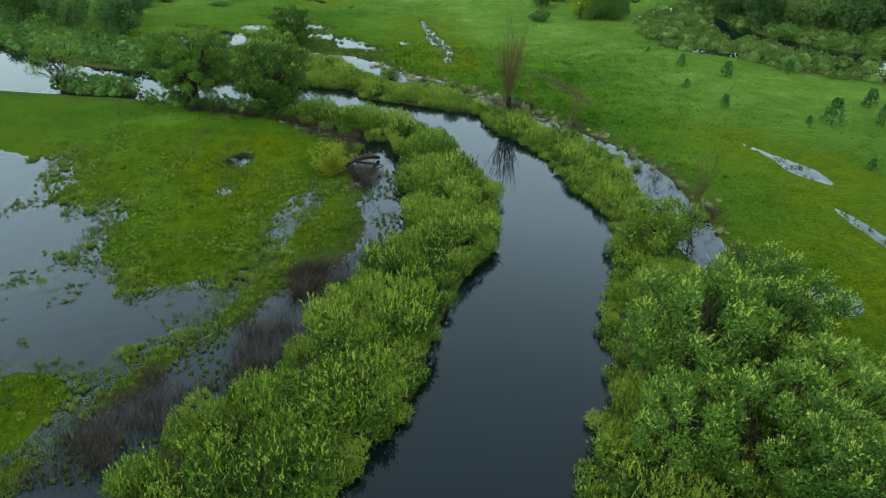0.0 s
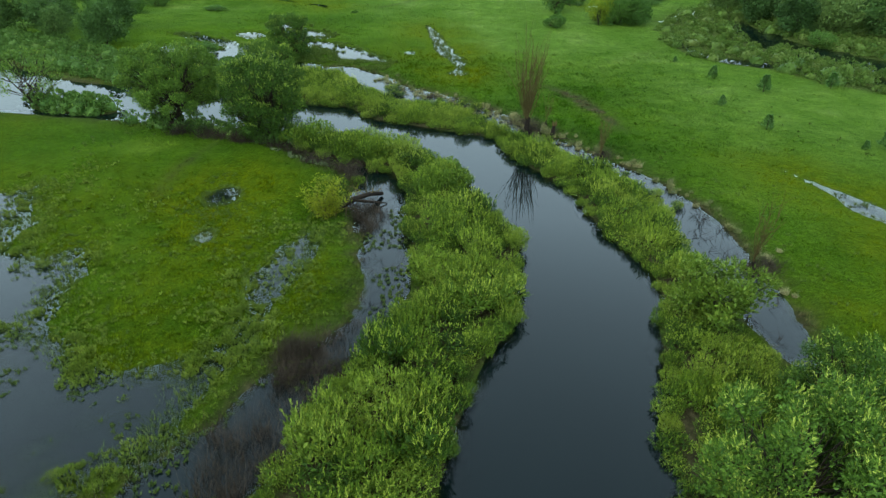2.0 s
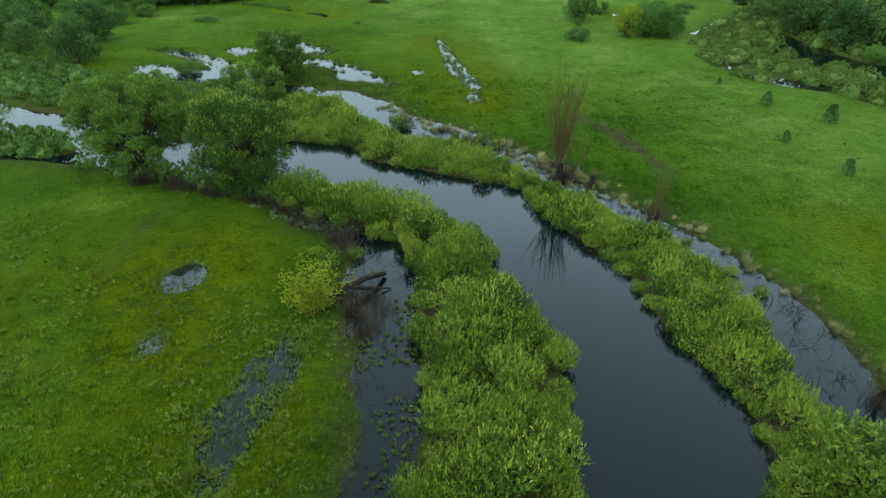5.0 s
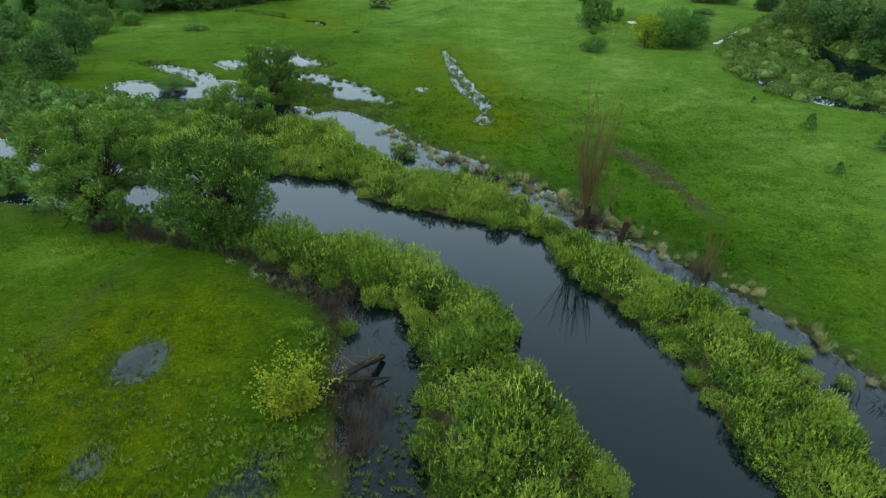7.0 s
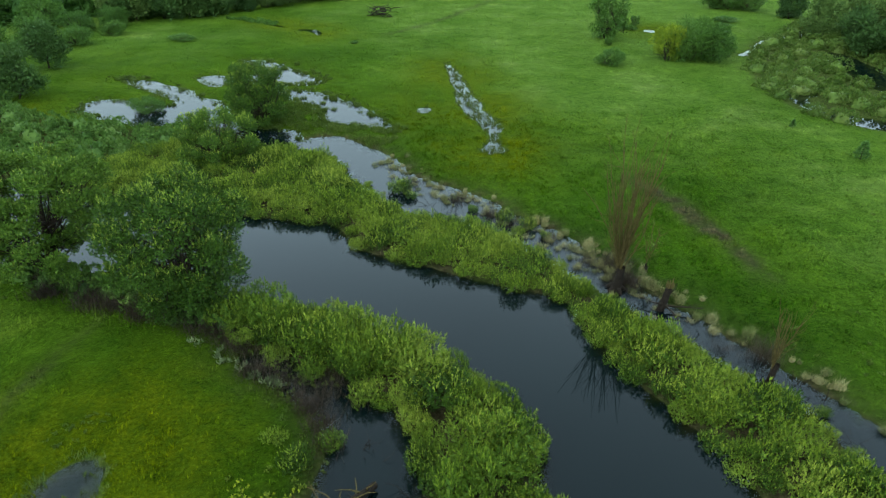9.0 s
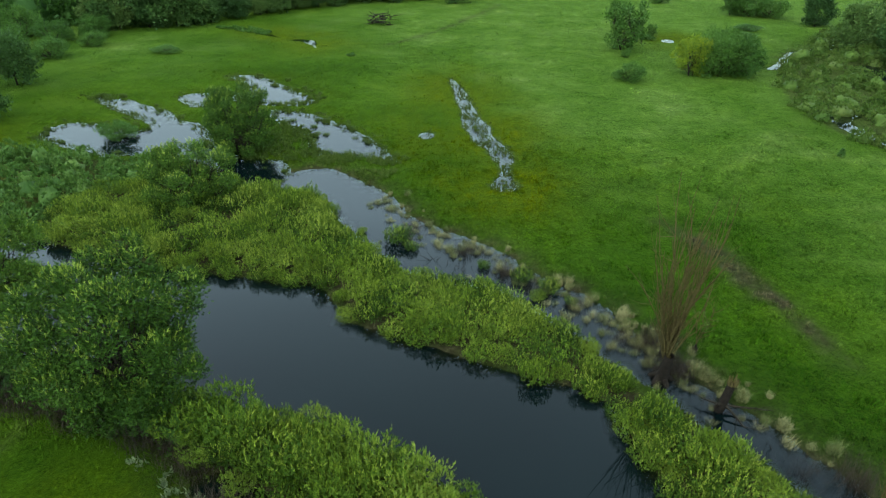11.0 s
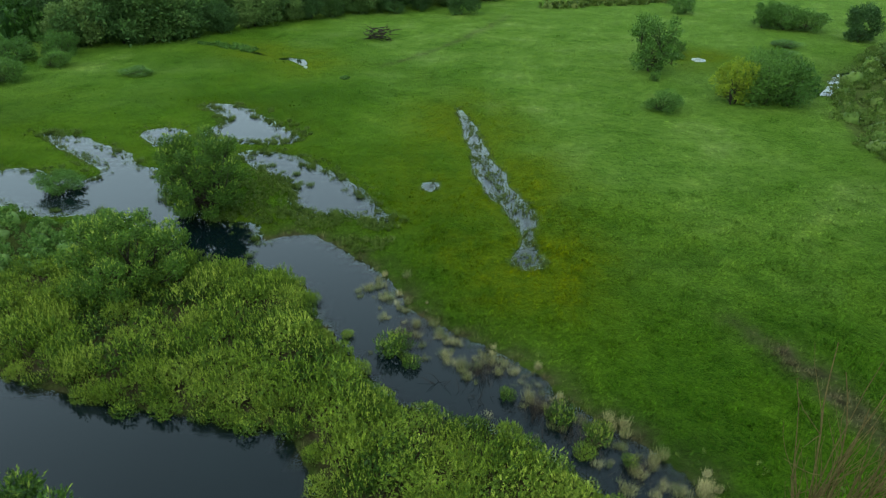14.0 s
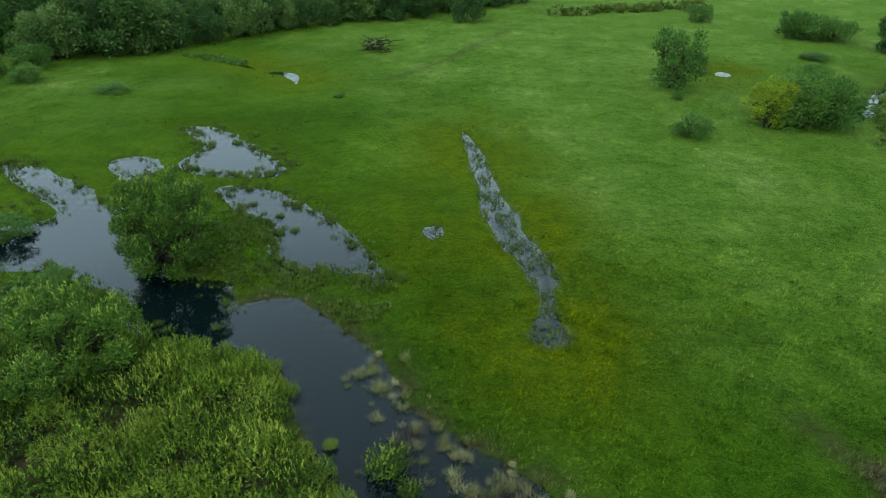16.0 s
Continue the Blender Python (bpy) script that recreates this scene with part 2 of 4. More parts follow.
    track = beside(np.array([(-16, 148, 0.1), (-10, 158, 0.3), (-5, 168, 0.3), (3, 188, 0.2)]), x, y)
    path = beside(np.array([(-23, 69, 0.1), (-23.6, 65, 0.2), (-24.6, 60, 0.2), (-24.2, 55, 0.1)]), x, y)
    mud = np.clip(0.45 * np.exp(-np.maximum(path, 0) / 0.3) + np.exp(-np.maximum(soil, 0) / 0.5) + 0.5 * np.exp(-np.maximum(track, 0) / 0.6), 0, 1)
    rim = np.maximum.reduce([np.exp(-np.maximum(back, 0) / 1.0), np.exp(-np.maximum(river, 0) / 1.2), np.exp(-np.maximum(swamp, 0) / 0.7), 0.6 * np.exp(-np.maximum(creek, 0) / 1.2)])
    mud = np.clip(np.maximum(mud, rim) * (0.75 + 0.6 * value_noise(x, y, 0.9, 14)), 0, 1)
    litter = np.minimum.reduce([outside(b, x, y) for b in (LEFT_BAND, RIGHT_BAND, NORTH_BAND)])
    mud = np.maximum(mud, np.clip(0.7 - litter, 0, 1))
    scrub = np.minimum(outside(EAST_BRUSH, x, y), outside(MARSH, x, y))
    mud = np.maximum(mud, np.clip(0.2 - scrub * 0.6, 0, 0.55))
    mud = np.where(h < -0.02, np.maximum(mud, np.clip((-h - 0.07) * 2.4, 0, 0.75)), mud)
    damp = np.minimum.reduce([river, back, ponds, flood, swamp, creek + 6, puddle + 5])
    # grows with distance: drier grass, and far haze painted as ground colour
    dry_haze = np.clip(np.where((x > 10) | ((x > -2) & (y > 74)), (damp - 2.0) / 14, (damp - 7) / 22) + 0.34 * value_noise(x, y, 11, 16) + 0.16 * value_noise(x, y, 3, 17) + 0.06, 0, 0.9) * np.maximum(np.clip((y - 84) / 30, 0, 1), 0.85 * np.clip((x - 16) / 14, 0, 1) * np.clip((y - 46) / 22, 0, 1))
    silt = np.clip(-puddle * 2.5, 0, 1) * (y < 125)
    return h, np.clip(wet, 0, 1), mud, river, back, flood, swamp, ponds, puddle, dry_haze, silt


# ---------------------------------------------------------------- materials
def material(name):
    m = bpy.data.materials.new(name)
    m.use_nodes = True
    n, l = m.node_tree.nodes, m.node_tree.links
    return m, n, l, n["Principled BSDF"]


def ramp(n, l, fac, stops):
    r = n.new("ShaderNodeValToRGB")
    while len(r.color_ramp.elements) < len(stops):
        r.color_ramp.elements.new(0.5)
    for e, (at, colour) in zip(r.color_ramp.elements, stops):
        e.position, e.color = at, (*colour, 1)
    l.new(fac, r.inputs[0])
    return r.outputs[0]


def noise_node(n, l, scale, detail=4, rough=0.6):
    t = n.new("ShaderNodeTexNoise")
    t.inputs["Scale"].default_value, t.inputs["Detail"].default_value, t.inputs["Roughness"].default_value = scale, detail, rough
    g = n.new("ShaderNodeNewGeometry")
    l.new(g.outputs["Position"], t.inputs["Vector"])
    return t.outputs["Fac"]


def blend(n, l, fac, a, b, how="MIX"):
    m = n.new("ShaderNodeMixRGB")
    m.blend_type = how
    for sock, v in ((m.inputs[0], fac), (m.inputs[1], a), (m.inputs[2], b)):
        if isinstance(v, (int, float)):
            sock.default_value = v
        elif isinstance(v, tuple):
            sock.default_value = (*v, 1)
        else:
            l.new(v, sock)
    return m.outputs[0]


def attribute(n, name):
    a = n.new("ShaderNodeAttribute")
    a.attribute_name = name
    return a.outputs["Fac"]


def meadow_colour(n, l):
    """Green of the meadow, wherever it grows: broad drifts, smaller tufts, paled far off for dryness and haze, olive
    where wet, brown where muddy.
    """
    broad = ramp(n, l, noise_node(n, l, 0.055, 3), [(0.34, (0.0055, 0.021, 0.0008)), (0.48, (0.010, 0.030, 0.0012)), (0.58, (0.017, 0.041, 0.0018)), (0.70, (0.034, 0.062, 0.0055))])
    tufts = ramp(n, l, noise_node(n, l, 1.3, 5, 0.7), [(0.30, (0.60, 0.66, 0.60)), (0.5, (1, 1, 1)), (0.70, (1.45, 1.32, 1.35))])
    grain = ramp(n, l, noise_node(n, l, 5.5, 4, 0.7), [(0.33, (0.50, 0.55, 0.48)), (0.5, (1, 1, 1)), (0.68, (1.6, 1.45, 1.5))])
    drift = ramp(n, l, noise_node(n, l, 0.42, 4, 0.65), [(0.34, (0.70, 0.78, 0.70)), (0.5, (1, 1, 1)), (0.66, (1.30, 1.20, 1.15))])
    tufts = blend(n, l, 1.0, tufts, drift, "MULTIPLY")
    base = blend(n, l, 1.0, blend(n, l, 1.0, broad, tufts, "MULTIPLY"), grain, "MULTIPLY")
    # dry grass colours, lightened and blued to paint in distant haze
    dry_haze = ramp(n, l, noise_node(n, l, 0.12, 4), [(0.3, (0.020, 0.048, 0.0050)), (0.55, (0.039, 0.073, 0.0115)), (0.75, (0.070, 0.103, 0.025))])
    dry_haze = blend(n, l, 1.0, blend(n, l, 1.0, dry_haze, tufts, "MULTIPLY"), grain, "MULTIPLY")
    base = blend(n, l, attribute(n, "dry_haze"), base, dry_haze)
    olive = ramp(n, l, noise_node(n, l, 0.7, 5, 0.7), [(0.34, (0.014, 0.026, 0.0003)), (0.50, (0.027, 0.039, 0.0003)), (0.70, (0.042, 0.052, 0.0006))])
    olive = blend(n, l, 1.0, olive, grain, "MULTIPLY")
    base = blend(n, l, attribute(n, "wet"), base, olive)
    brown = ramp(n, l, noise_node(n, l, 2.3, 5), [(0.35, (0.017, 0.015, 0.008)), (0.6, (0.038, 0.036, 0.016)), (0.8, (0.075, 0.064, 0.036))])
    base = blend(n, l, attribute(n, "mud"), base, brown)
    pale = ramp(n, l, noise_node(n, l, 7.0, 4), [(0.35, (0.062, 0.076, 0.052)), (0.65, (0.120, 0.132, 0.106))])
    return blend(n, l, attribute(n, "silt"), base, pale)


def ground_material():
    m, n, l, p = material("meadow_ground")
    l.new(meadow_colour(n, l), p.inputs["Base Color"])
    p.inputs["Roughness"].default_value = 0.95
    p.inputs["Specular IOR Level"].default_value = 0.02
    green = n.new("ShaderNodeMath")
    green.operation, green.inputs[0].default_value, green.inputs[2].default_value = "MULTIPLY_ADD", -0.13, 0.13
    l.new(attribute(n, "mud"), green.inputs[1])
    l.new(green.outputs[0], p.inputs["Sheen Weight"])
    p.inputs["Sheen Roughness"].default_value = 0.35
    p.inputs["Sheen Tint"].default_value = (0.45, 0.80, 0.05, 1)
    bump = n.new("ShaderNodeBump")
    bump.inputs["Strength"].default_value, bump.inputs["Distance"].default_value = 0.9, 0.25
    l.new(noise_node(n, l, 2.6, 6, 0.75), bump.inputs["Height"])
    l.new(bump.outputs[0], p.inputs["Normal"])
    return m


def leafy(name, colours, spread=0.5, glow=0.25, whole=True):
    """Thin leaves: each has its own shade, each plant its own hue; light comes through them."""
    m, n, l, p = material(name)
    g = n.new("ShaderNodeNewGeometry")
    o = n.new("ShaderNodeObjectInfo")
    mix = n.new("ShaderNodeMath")
    mix.operation = "MULTIPLY_ADD"
    l.new(g.outputs["Random Per Island"], mix.inputs[0])
    mix.inputs[1].default_value = spread
    rest = n.new("ShaderNodeMath")
    rest.operation = "MULTIPLY"
    l.new(o.outputs["Random"] if whole else noise_node(n, l, 0.35, 3), rest.inputs[0])
    rest.inputs[1].default_value = 1 - spread
    l.new(rest.outputs[0], mix.inputs[2])
    k = len(colours)
    colour = ramp(n, l, mix.outputs[0], [(i / (k - 1), c) for i, c in enumerate(colours)])
    mottle = ramp(n, l, noise_node(n, l, 1.1, 3), [(0.3, (0.72, 0.75, 0.7)), (0.7, (1.2, 1.15, 1.1))])
    colour = blend(n, l, 1.0, colour, mottle, "MULTIPLY")
    l.new(colour, p.inputs["Base Color"])
    p.inputs["Roughness"].default_value = 0.6
    p.inputs["Specular IOR Level"].default_value = 0.15
    tr = n.new("ShaderNodeBsdfTranslucent")
    l.new(colour, tr.inputs["Color"])
    ms = n.new("ShaderNodeMixShader")
    ms.inputs[0].default_value = glow
    l.new(p.outputs[0], ms.inputs[1])
    l.new(tr.outputs[0], ms.inputs[2])
    l.new(ms.outputs[0], n["Material Output"].inputs["Surface"])
    return m


def grass_material():
    m, n, l, p = material("grass_blades")
    g = n.new("ShaderNodeNewGeometry")
    shade = ramp(n, l, g.outputs["Random Per Island"], [(0, (1.9, 1.8, 1.8)), (0.6, (2.5, 2.3, 2.3)), (1, (3.2, 2.9, 3.0))])
    colour = blend(n, l, 1.0, meadow_colour(n, l), shade, "MULTIPLY")
    l.new(colour, p.inputs["Base Color"])
    p.inputs["Roughness"].default_value = 0.7
    p.inputs["Specular IOR Level"].default_value = 0.02
    return m


def bark(name, dark, light):
    m, n, l, p = material(name)
    c = ramp(n, l, noise_node(n, l, 7, 5, 0.7), [(0.3, dark), (0.7, light)])
    l.new(c, p.inputs["Base Color"])
    p.inputs["Roughness"].default_value = 0.9
    p.inputs["Specular IOR Level"].default_value = 0.08
    bump = n.new("ShaderNodeBump")
    bump.inputs["Strength"].default_value, bump.inputs["Distance"].default_value = 0.6, 0.03
    l.new(noise_node(n, l, 22, 4), bump.inputs["Height"])
    l.new(bump.outputs[0], p.inputs["Normal"])
    return m


def water_material():
    """Still water: clear over shallow grass, dark where deep, mirroring the sky."""
    m, n, l, p = material("still_water")
    murk = ramp(n, l, noise_node(n, l, 0.12, 3), [(0.3, (0.0008, 0.0030, 0.0032)), (0.7, (0.0014, 0.0044, 0.0046))])
    l.new(murk, p.inputs["Base Color"])
    p.inputs["Roughness"].default_value = 0.4
    p.inputs["Specular IOR Level"].default_value = 0.0
    clear = n.new("ShaderNodeBsdfTransparent")
    clear.inputs["Color"].default_value = (0.80, 0.86, 0.72, 1)
    body = n.new("ShaderNodeMixShader")
    cloudy = n.new("ShaderNodeMath")
    cloudy.operation = "MULTIPLY"
    l.new(attribute(n, "shallow"), cloudy.inputs[0])
    l.new(ramp(n, l, noise_node(n, l, 0.7, 4), [(0.3, (0.75, 0.75, 0.75)), (0.7, (1, 1, 1))]), cloudy.inputs[1])
    l.new(cloudy.outputs[0], body.inputs[0])
    l.new(p.outputs[0], body.inputs[1])
    l.new(clear.outputs[0], body.inputs[2])
    gloss = n.new("ShaderNodeBsdfGlossy")
    gloss.inputs["Roughness"].default_value = 0.03
    mirror = n.new("ShaderNodeFresnel")
    mirror.inputs["IOR"].default_value = 1.33
    top = n.new("ShaderNodeMixShader")
    l.new(mirror.outputs[0], top.inputs[0])
    l.new(body.outputs[0], top.inputs[1])
    l.new(gloss.outputs[0], top.inputs[2])
    l.new(top.outputs[0], n["Material Output"].inputs["Surface"])
    return m


GROUND, GRASS, WATER = ground_material(), grass_material(), water_material()
SHRUB_LEAF = leafy("shrub_leaves", [(0.010, 0.027, 0.005), (0.033, 0.075, 0.005), (0.082, 0.136, 0.012), (0.176, 0.222, 0.032)], 0.35, 0.12)
WILLOW_LEAF = leafy("willow_leaves", [(0.011, 0.032, 0.003), (0.033, 0.079, 0.008), (0.069, 0.137, 0.014), (0.134, 0.208, 0.027)], 0.6, 0.12)
MARSH_LEAF = leafy("marsh_leaves", [(0.020, 0.057, 0.010), (0.042, 0.099, 0.016), (0.078, 0.145, 0.025), (0.135, 0.198, 0.046)], 0.5, 0.2, False)
FOREST_LEAF = leafy("forest_leaves", [(0.019, 0.059, 0.009), (0.044, 0.108, 0.015), (0.088, 0.171, 0.025)], 0.5, 0.15)
# new growth, made paler still to paint in light from above
LIT_TIP_LEAF = leafy("top_lit_shoot_tips", [(0.088, 0.158, 0.012), (0.168, 0.238, 0.022), (0.309, 0.363, 0.061)], 0.45, 0.15)
# willow shoots, with the highlight on the lobe tops put into the colour
LIT_WILLOW_TIP = leafy("top_lit_willow_tips", [(0.097, 0.163, 0.016), (0.186, 0.255, 0.030), (0.367, 0.413, 0.086)], 0.7, 0.15)
FLOWER = leafy("pale_flower_heads", [(0.060, 0.099, 0.030), (0.138, 0.167, 0.090)], 0.9, 0.1, False)
EDGE_LEAF = leafy("wood_edge_leaves", [(0.018, 0.052, 0.012), (0.049, 0.104, 0.022), (0.108, 0.167, 0.040)], 0.35, 0.2)
STREAM_LEAF = leafy("stream_brush_leaves", [(0.013, 0.033, 0.006), (0.031, 0.074, 0.010), (0.069, 0.122, 0.017), (0.101, 0.133, 0.031), (0.143, 0.206, 0.042)], 0.35, 0.2, False)
YELLOW_LEAF = leafy("yellow_leaves", [(0.085, 0.125, 0.006), (0.165, 0.200, 0.009), (0.290, 0.310, 0.020)], 0.8, 0.3)
GOLD_LEAF = leafy("golden_leaves", [(0.069, 0.135, 0.009), (0.143, 0.211, 0.011), (0.285, 0.311, 0.018)], 0.7, 0.2)
PLANT_LEAF = leafy("water_plant_leaves", [(0.026, 0.056, 0.007), (0.056, 0.094, 0.012), (0.120, 0.150, 0.032)], 0.6, 0.2, False)
HERB_LEAF = leafy("tall_herb_leaves", [(0.039, 0.078, 0.007), (0.091, 0.140, 0.013), (0.208, 0.247, 0.043)], 0.6, 0.2, False)
SEDGE_LEAF = leafy("sedge_leaves", [(0.063, 0.108, 0.025), (0.155, 0.151, 0.062), (0.375, 0.345, 0.178)], 0.5, 0.15)
PINE_LEAF = leafy("pine_needles", [(0.028, 0.082, 0.014), (0.072, 0.150, 0.032)], 0.5, 0.05)
BRUSH_TWIG = leafy("brush_twigs", [(0.014, 0.011, 0.008), (0.034, 0.025, 0.017), (0.068, 0.052, 0.034)], 0.6, 0.0)
BARK = bark("willow_bark", (0.010, 0.008, 0.005), (0.036, 0.029, 0.020))
DEAD_BARK = bark("dead_wood", (0.034, 0.026, 0.009), (0.108, 0.084, 0.030))
BLACK_BARK = bark("waterlogged_wood", (0.005, 0.004, 0.003), (0.026, 0.020, 0.015))


# ---------------------------------------------------------------- mesh helpers
def mesh_of(name, verts, faces, mat, size=None, fields=None):
    """A mesh out of arrays: verts n x 3, faces m x 3 or m x 4."""
    verts, faces = np.asarray(verts, np.float32), np.asarray(faces, np.int32)
    me = bpy.data.meshes.new(name)
    k = faces.shape[1]
    me.vertices.add(len(verts))
    me.vertices.foreach_set("co", verts.ravel())
    me.loops.add(faces.size)
    me.loops.foreach_set("vertex_index", faces.ravel())
    me.polygons.add(len(faces))
    me.polygons.foreach_set("loop_start", np.arange(0, faces.size, k, dtype=np.int32))
    for key, values in (fields or {}).items():
        a = me.attributes.new(key, "FLOAT", "POINT")
        a.data.foreach_set("value", np.asarray(values, np.float32))
    me.update()
    me.validate()
    me.materials.append(mat)
    return me


def smooth_shade(me):
    me.polygons.foreach_set("use_smooth", np.ones(len(me.polygons), bool))
    return me


def part(name, me, parent, label=""):
    ob = new(name, me)
    ob.parent = parent
    return tagged(ob, label)


def unit(v):
    return v / np.maximum(np.linalg.norm(v, axis=-1, keepdims=True), 1e-9)


def leaves(at, way, length, width, r, droop=0.15):
    """Kite-shaped leaves, folded a little: two triangles each."""
    n = len(at)
    side = unit(np.cross(way, r.normal(size=(n, 3))))
    up = np.cross(side, way)
    L, W = np.broadcast_to(length, (n,))[:, None], np.broadcast_to(width, (n,))[:, None]
    a = at
    b = at + way * L * 0.45 + side * W * 0.5 + up * W * 0.18
    c = at + way * L - up * L * droop
    d = at + way * L * 0.45 - side * W * 0.5 + up * W * 0.18
    v = np.stack([a, b, c, d], 1).reshape(-1, 3)
    i = np.arange(n)[:, None] * 4
    f = np.concatenate([i + np.array([0, 1, 2]), i + np.array([0, 2, 3])], 0)
    return v, f


def slim_leaves(at, way, length, width, r):
    """Narrow pointed leaves, one triangle each, broadest a third of the way up."""
    n = len(at)
    side = unit(np.cross(way, np.array([0, 0, 1.0]) + r.normal(size=(n, 3)) * 0.9))
    side = side * np.where(r.uniform(0, 1, (n, 1)) < 0.5, -1, 1)
    L, W = length[:, None], width[:, None]
    v = np.stack([at, at + way * L * 0.3 + side * W, at + way * L], 1).reshape(-1, 3)
    return v, np.arange(3 * n).reshape(-1, 3)


def sprigs(at, axis, count, length, width, r, open_angle=0.75, tall=0.6):
    """Shoots: a spray of leaves round each axis."""
    n = len(at)
    at, axis = np.repeat(at, count, 0), np.repeat(axis, count, 0)
    m = n * count
    rise = r.uniform(0, 1, m)
    out = unit(np.cross(axis, r.normal(size=(m, 3))))
    ang = open_angle * (1.15 - 0.7 * rise) * r.uniform(0.6, 1.2, m)
    way = axis * np.cos(ang)[:, None] + out * np.sin(ang)[:, None]
    base = at + axis * (rise * length * tall)[:, None]
    return slim_leaves(base, unit(way), length * r.uniform(0.7, 1.25, m), width * r.uniform(0.7, 1.25, m), r)


def blades(at, height, width, lean, r):
    """Grass blades: one tapering triangle each."""
    n = len(at)
    turn = r.uniform(0, 2 * math.pi, n)
    side = np.stack([np.cos(turn), np.sin(turn), np.zeros(n)], 1)
    lean_way = np.stack([np.cos(turn + 1.3), np.sin(turn + 1.3), np.zeros(n)], 1)
    H, W = np.broadcast_to(height, (n,))[:, None], np.broadcast_to(width, (n,))[:, None]
    lean = np.broadcast_to(lean, (n,))[:, None]
    v = np.stack([at - side * W / 2, at + side * W / 2, at + np.array([0, 0, 1.0]) * H + lean_way * H * lean], 1).reshape(-1, 3)
    return v, np.arange(3 * n).reshape(-1, 3)


def tube(points, radii, sides=6):
    """A tapering limb along a line."""
    p, v, f = np.array(points, float), [], []
    for k in range(len(p)):
        d = unit(p[min(k + 1, len(p) - 1)] - p[max(k - 1, 0)])
        a = unit(np.cross(d, [0.31, 0.87, 0.11]))
        b = np.cross(d, a)
        for s in range(sides):
            w = 2 * math.pi * s / sides
            v.append(p[k] + radii[k] * (a * math.cos(w) + b * math.sin(w)))
    for k in range(len(p) - 1):
        for s in range(sides):
            q = (s + 1) % sides
            f.append((k * sides + s, k * sides + q, (k + 1) * sides + q, (k + 1) * sides + s))
    return np.array(v), np.array(f)


def join(pieces):
    vs, fs, n = [], [], 0
    for v, f in pieces:
        vs.append(v)
        fs.append(f + n)
        n += len(v)
    return np.concatenate(vs), np.concatenate(fs)


def limb(start, way, length, radius, r, steps=5, wander=0.18, lift=0.0, tip=0.25):
    """Points and radii of a limb that wanders as it grows."""
    p, d, pts, rad = np.array(start, float), unit(np.array(way, float)), [], []
    for k in range(steps + 1):
        pts.append(p.copy())
        rad.append(radius * (1 - (1 - tip) * k / steps))
        d = unit(d + r.normal(size=3) * wander + np.array([0, 0, lift]))
        p = p + d * length / steps
    return np.array(pts), rad


def lobes_surface(lobes, density, r, low=-0.35):
    """Points and normals on the outside of overlapping rounded lobes (x, y, z, radius, flattening)."""
    P, N = [], []
    for k, (x, y, z, R, fl) in enumerate(lobes):
        n = max(int(density * 4 * math.pi * R * R * 0.7), 6)
        d = unit(r.normal(size=(n, 3)))
        d = d[d[:, 2] > low]
        p = np.array([x, y, z]) + d * R * np.array([1, 1, fl]) * r.uniform(0.82, 1.05, (len(d), 1))
        keep = np.ones(len(p), bool)
        for j, (a, b, c, S, g) in enumerate(lobes):
            if j != k:
                keep &= np.linalg.norm((p - np.array([a, b, c])) / np.array([1, 1, g]), axis=1) > S * 0.86
        P.append(p[keep])
        N.append(d[keep])
    return np.concatenate(P), np.concatenate(N)


# ---------------------------------------------------------------- ground and water
def stretched(lo, hi, step, edge, grow=1.12):
    """Grid lines: even between lo and hi, then ever wider out to the edge."""
    line = list(np.arange(lo, hi + step, step))
    for sign in (-1, 1):
        at, s = (line[0] if sign < 0 else line[-1]), step
        while abs(at) < edge:
            s *= grow
            at += sign * s
            line.append(at)
        line.sort()
    return np.array(line)


gx, gy = stretched(-46, 36, 0.48, 2600), stretched(14, 162, 0.48, 2600)
X, Y = np.meshgrid(gx, gy)
field = lay_of_land(X.ravel(), Y.ravel())
nx, ny = len(gx), len(gy)
I = (np.arange(ny - 1)[:, None] * nx + np.arange(nx - 1)[None, :]).ravel()
ground = new("ground", smooth_shade(mesh_of("ground", np.stack([X.ravel(), Y.ravel(), field[0]], 1), np.stack([I, I + 1, I + nx + 1, I + nx], 1), GROUND,
                                            fields={"wet": field[1], "mud": field[2], "dry_haze": field[9], "silt": field[10]})))
tagged(ground, "flat green flood meadow with olive wet patches and muddy banks", "ground", kind="structure")
wx, wy = np.unique(np.clip(gx[::2], -140, 140)), np.unique(np.clip(gy[::2], -60, 235))
WX, WY = np.meshgrid(wx, wy)
bed = lay_of_land(WX.ravel(), WY.ravel())[0]
I = (np.arange(len(wy) - 1)[:, None] * len(wx) + np.arange(len(wx) - 1)[None, :]).ravel()
water = new("water", mesh_of("water", np.stack([WX.ravel(), WY.ravel(), 0 * bed], 1), np.stack([I, I + 1, I + len(wx) + 1, I + len(wx)], 1), WATER,
                             fields={"shallow": np.exp(np.minimum(bed, 0) / 0.055)}))
tagged(water, "still dark slate water of river and flooded meadow", "water", kind="structure")


def scatter(zone, spacing, r, inset=0.0, tries=12000):
    """Places inside an outline, no two closer than the spacing."""
    lo, hi = zone.min(0), zone.max(0)
    c = r.uniform(lo, hi, (tries, 2))
    c = c[outside(zone, c[:, 0], c[:, 1]) < -inset]
    kept, n = np.zeros((len(c) + 1, 2)), 0
    for q in c:
        if not n or np.min(np.sum((kept[:n] - q) ** 2, 1)) > spacing * spacing:
            kept[n] = q
            n += 1
    return kept[:n]


def height_at(x, y):
    return lay_of_land(np.array([x]), np.array([y]))[0][0]


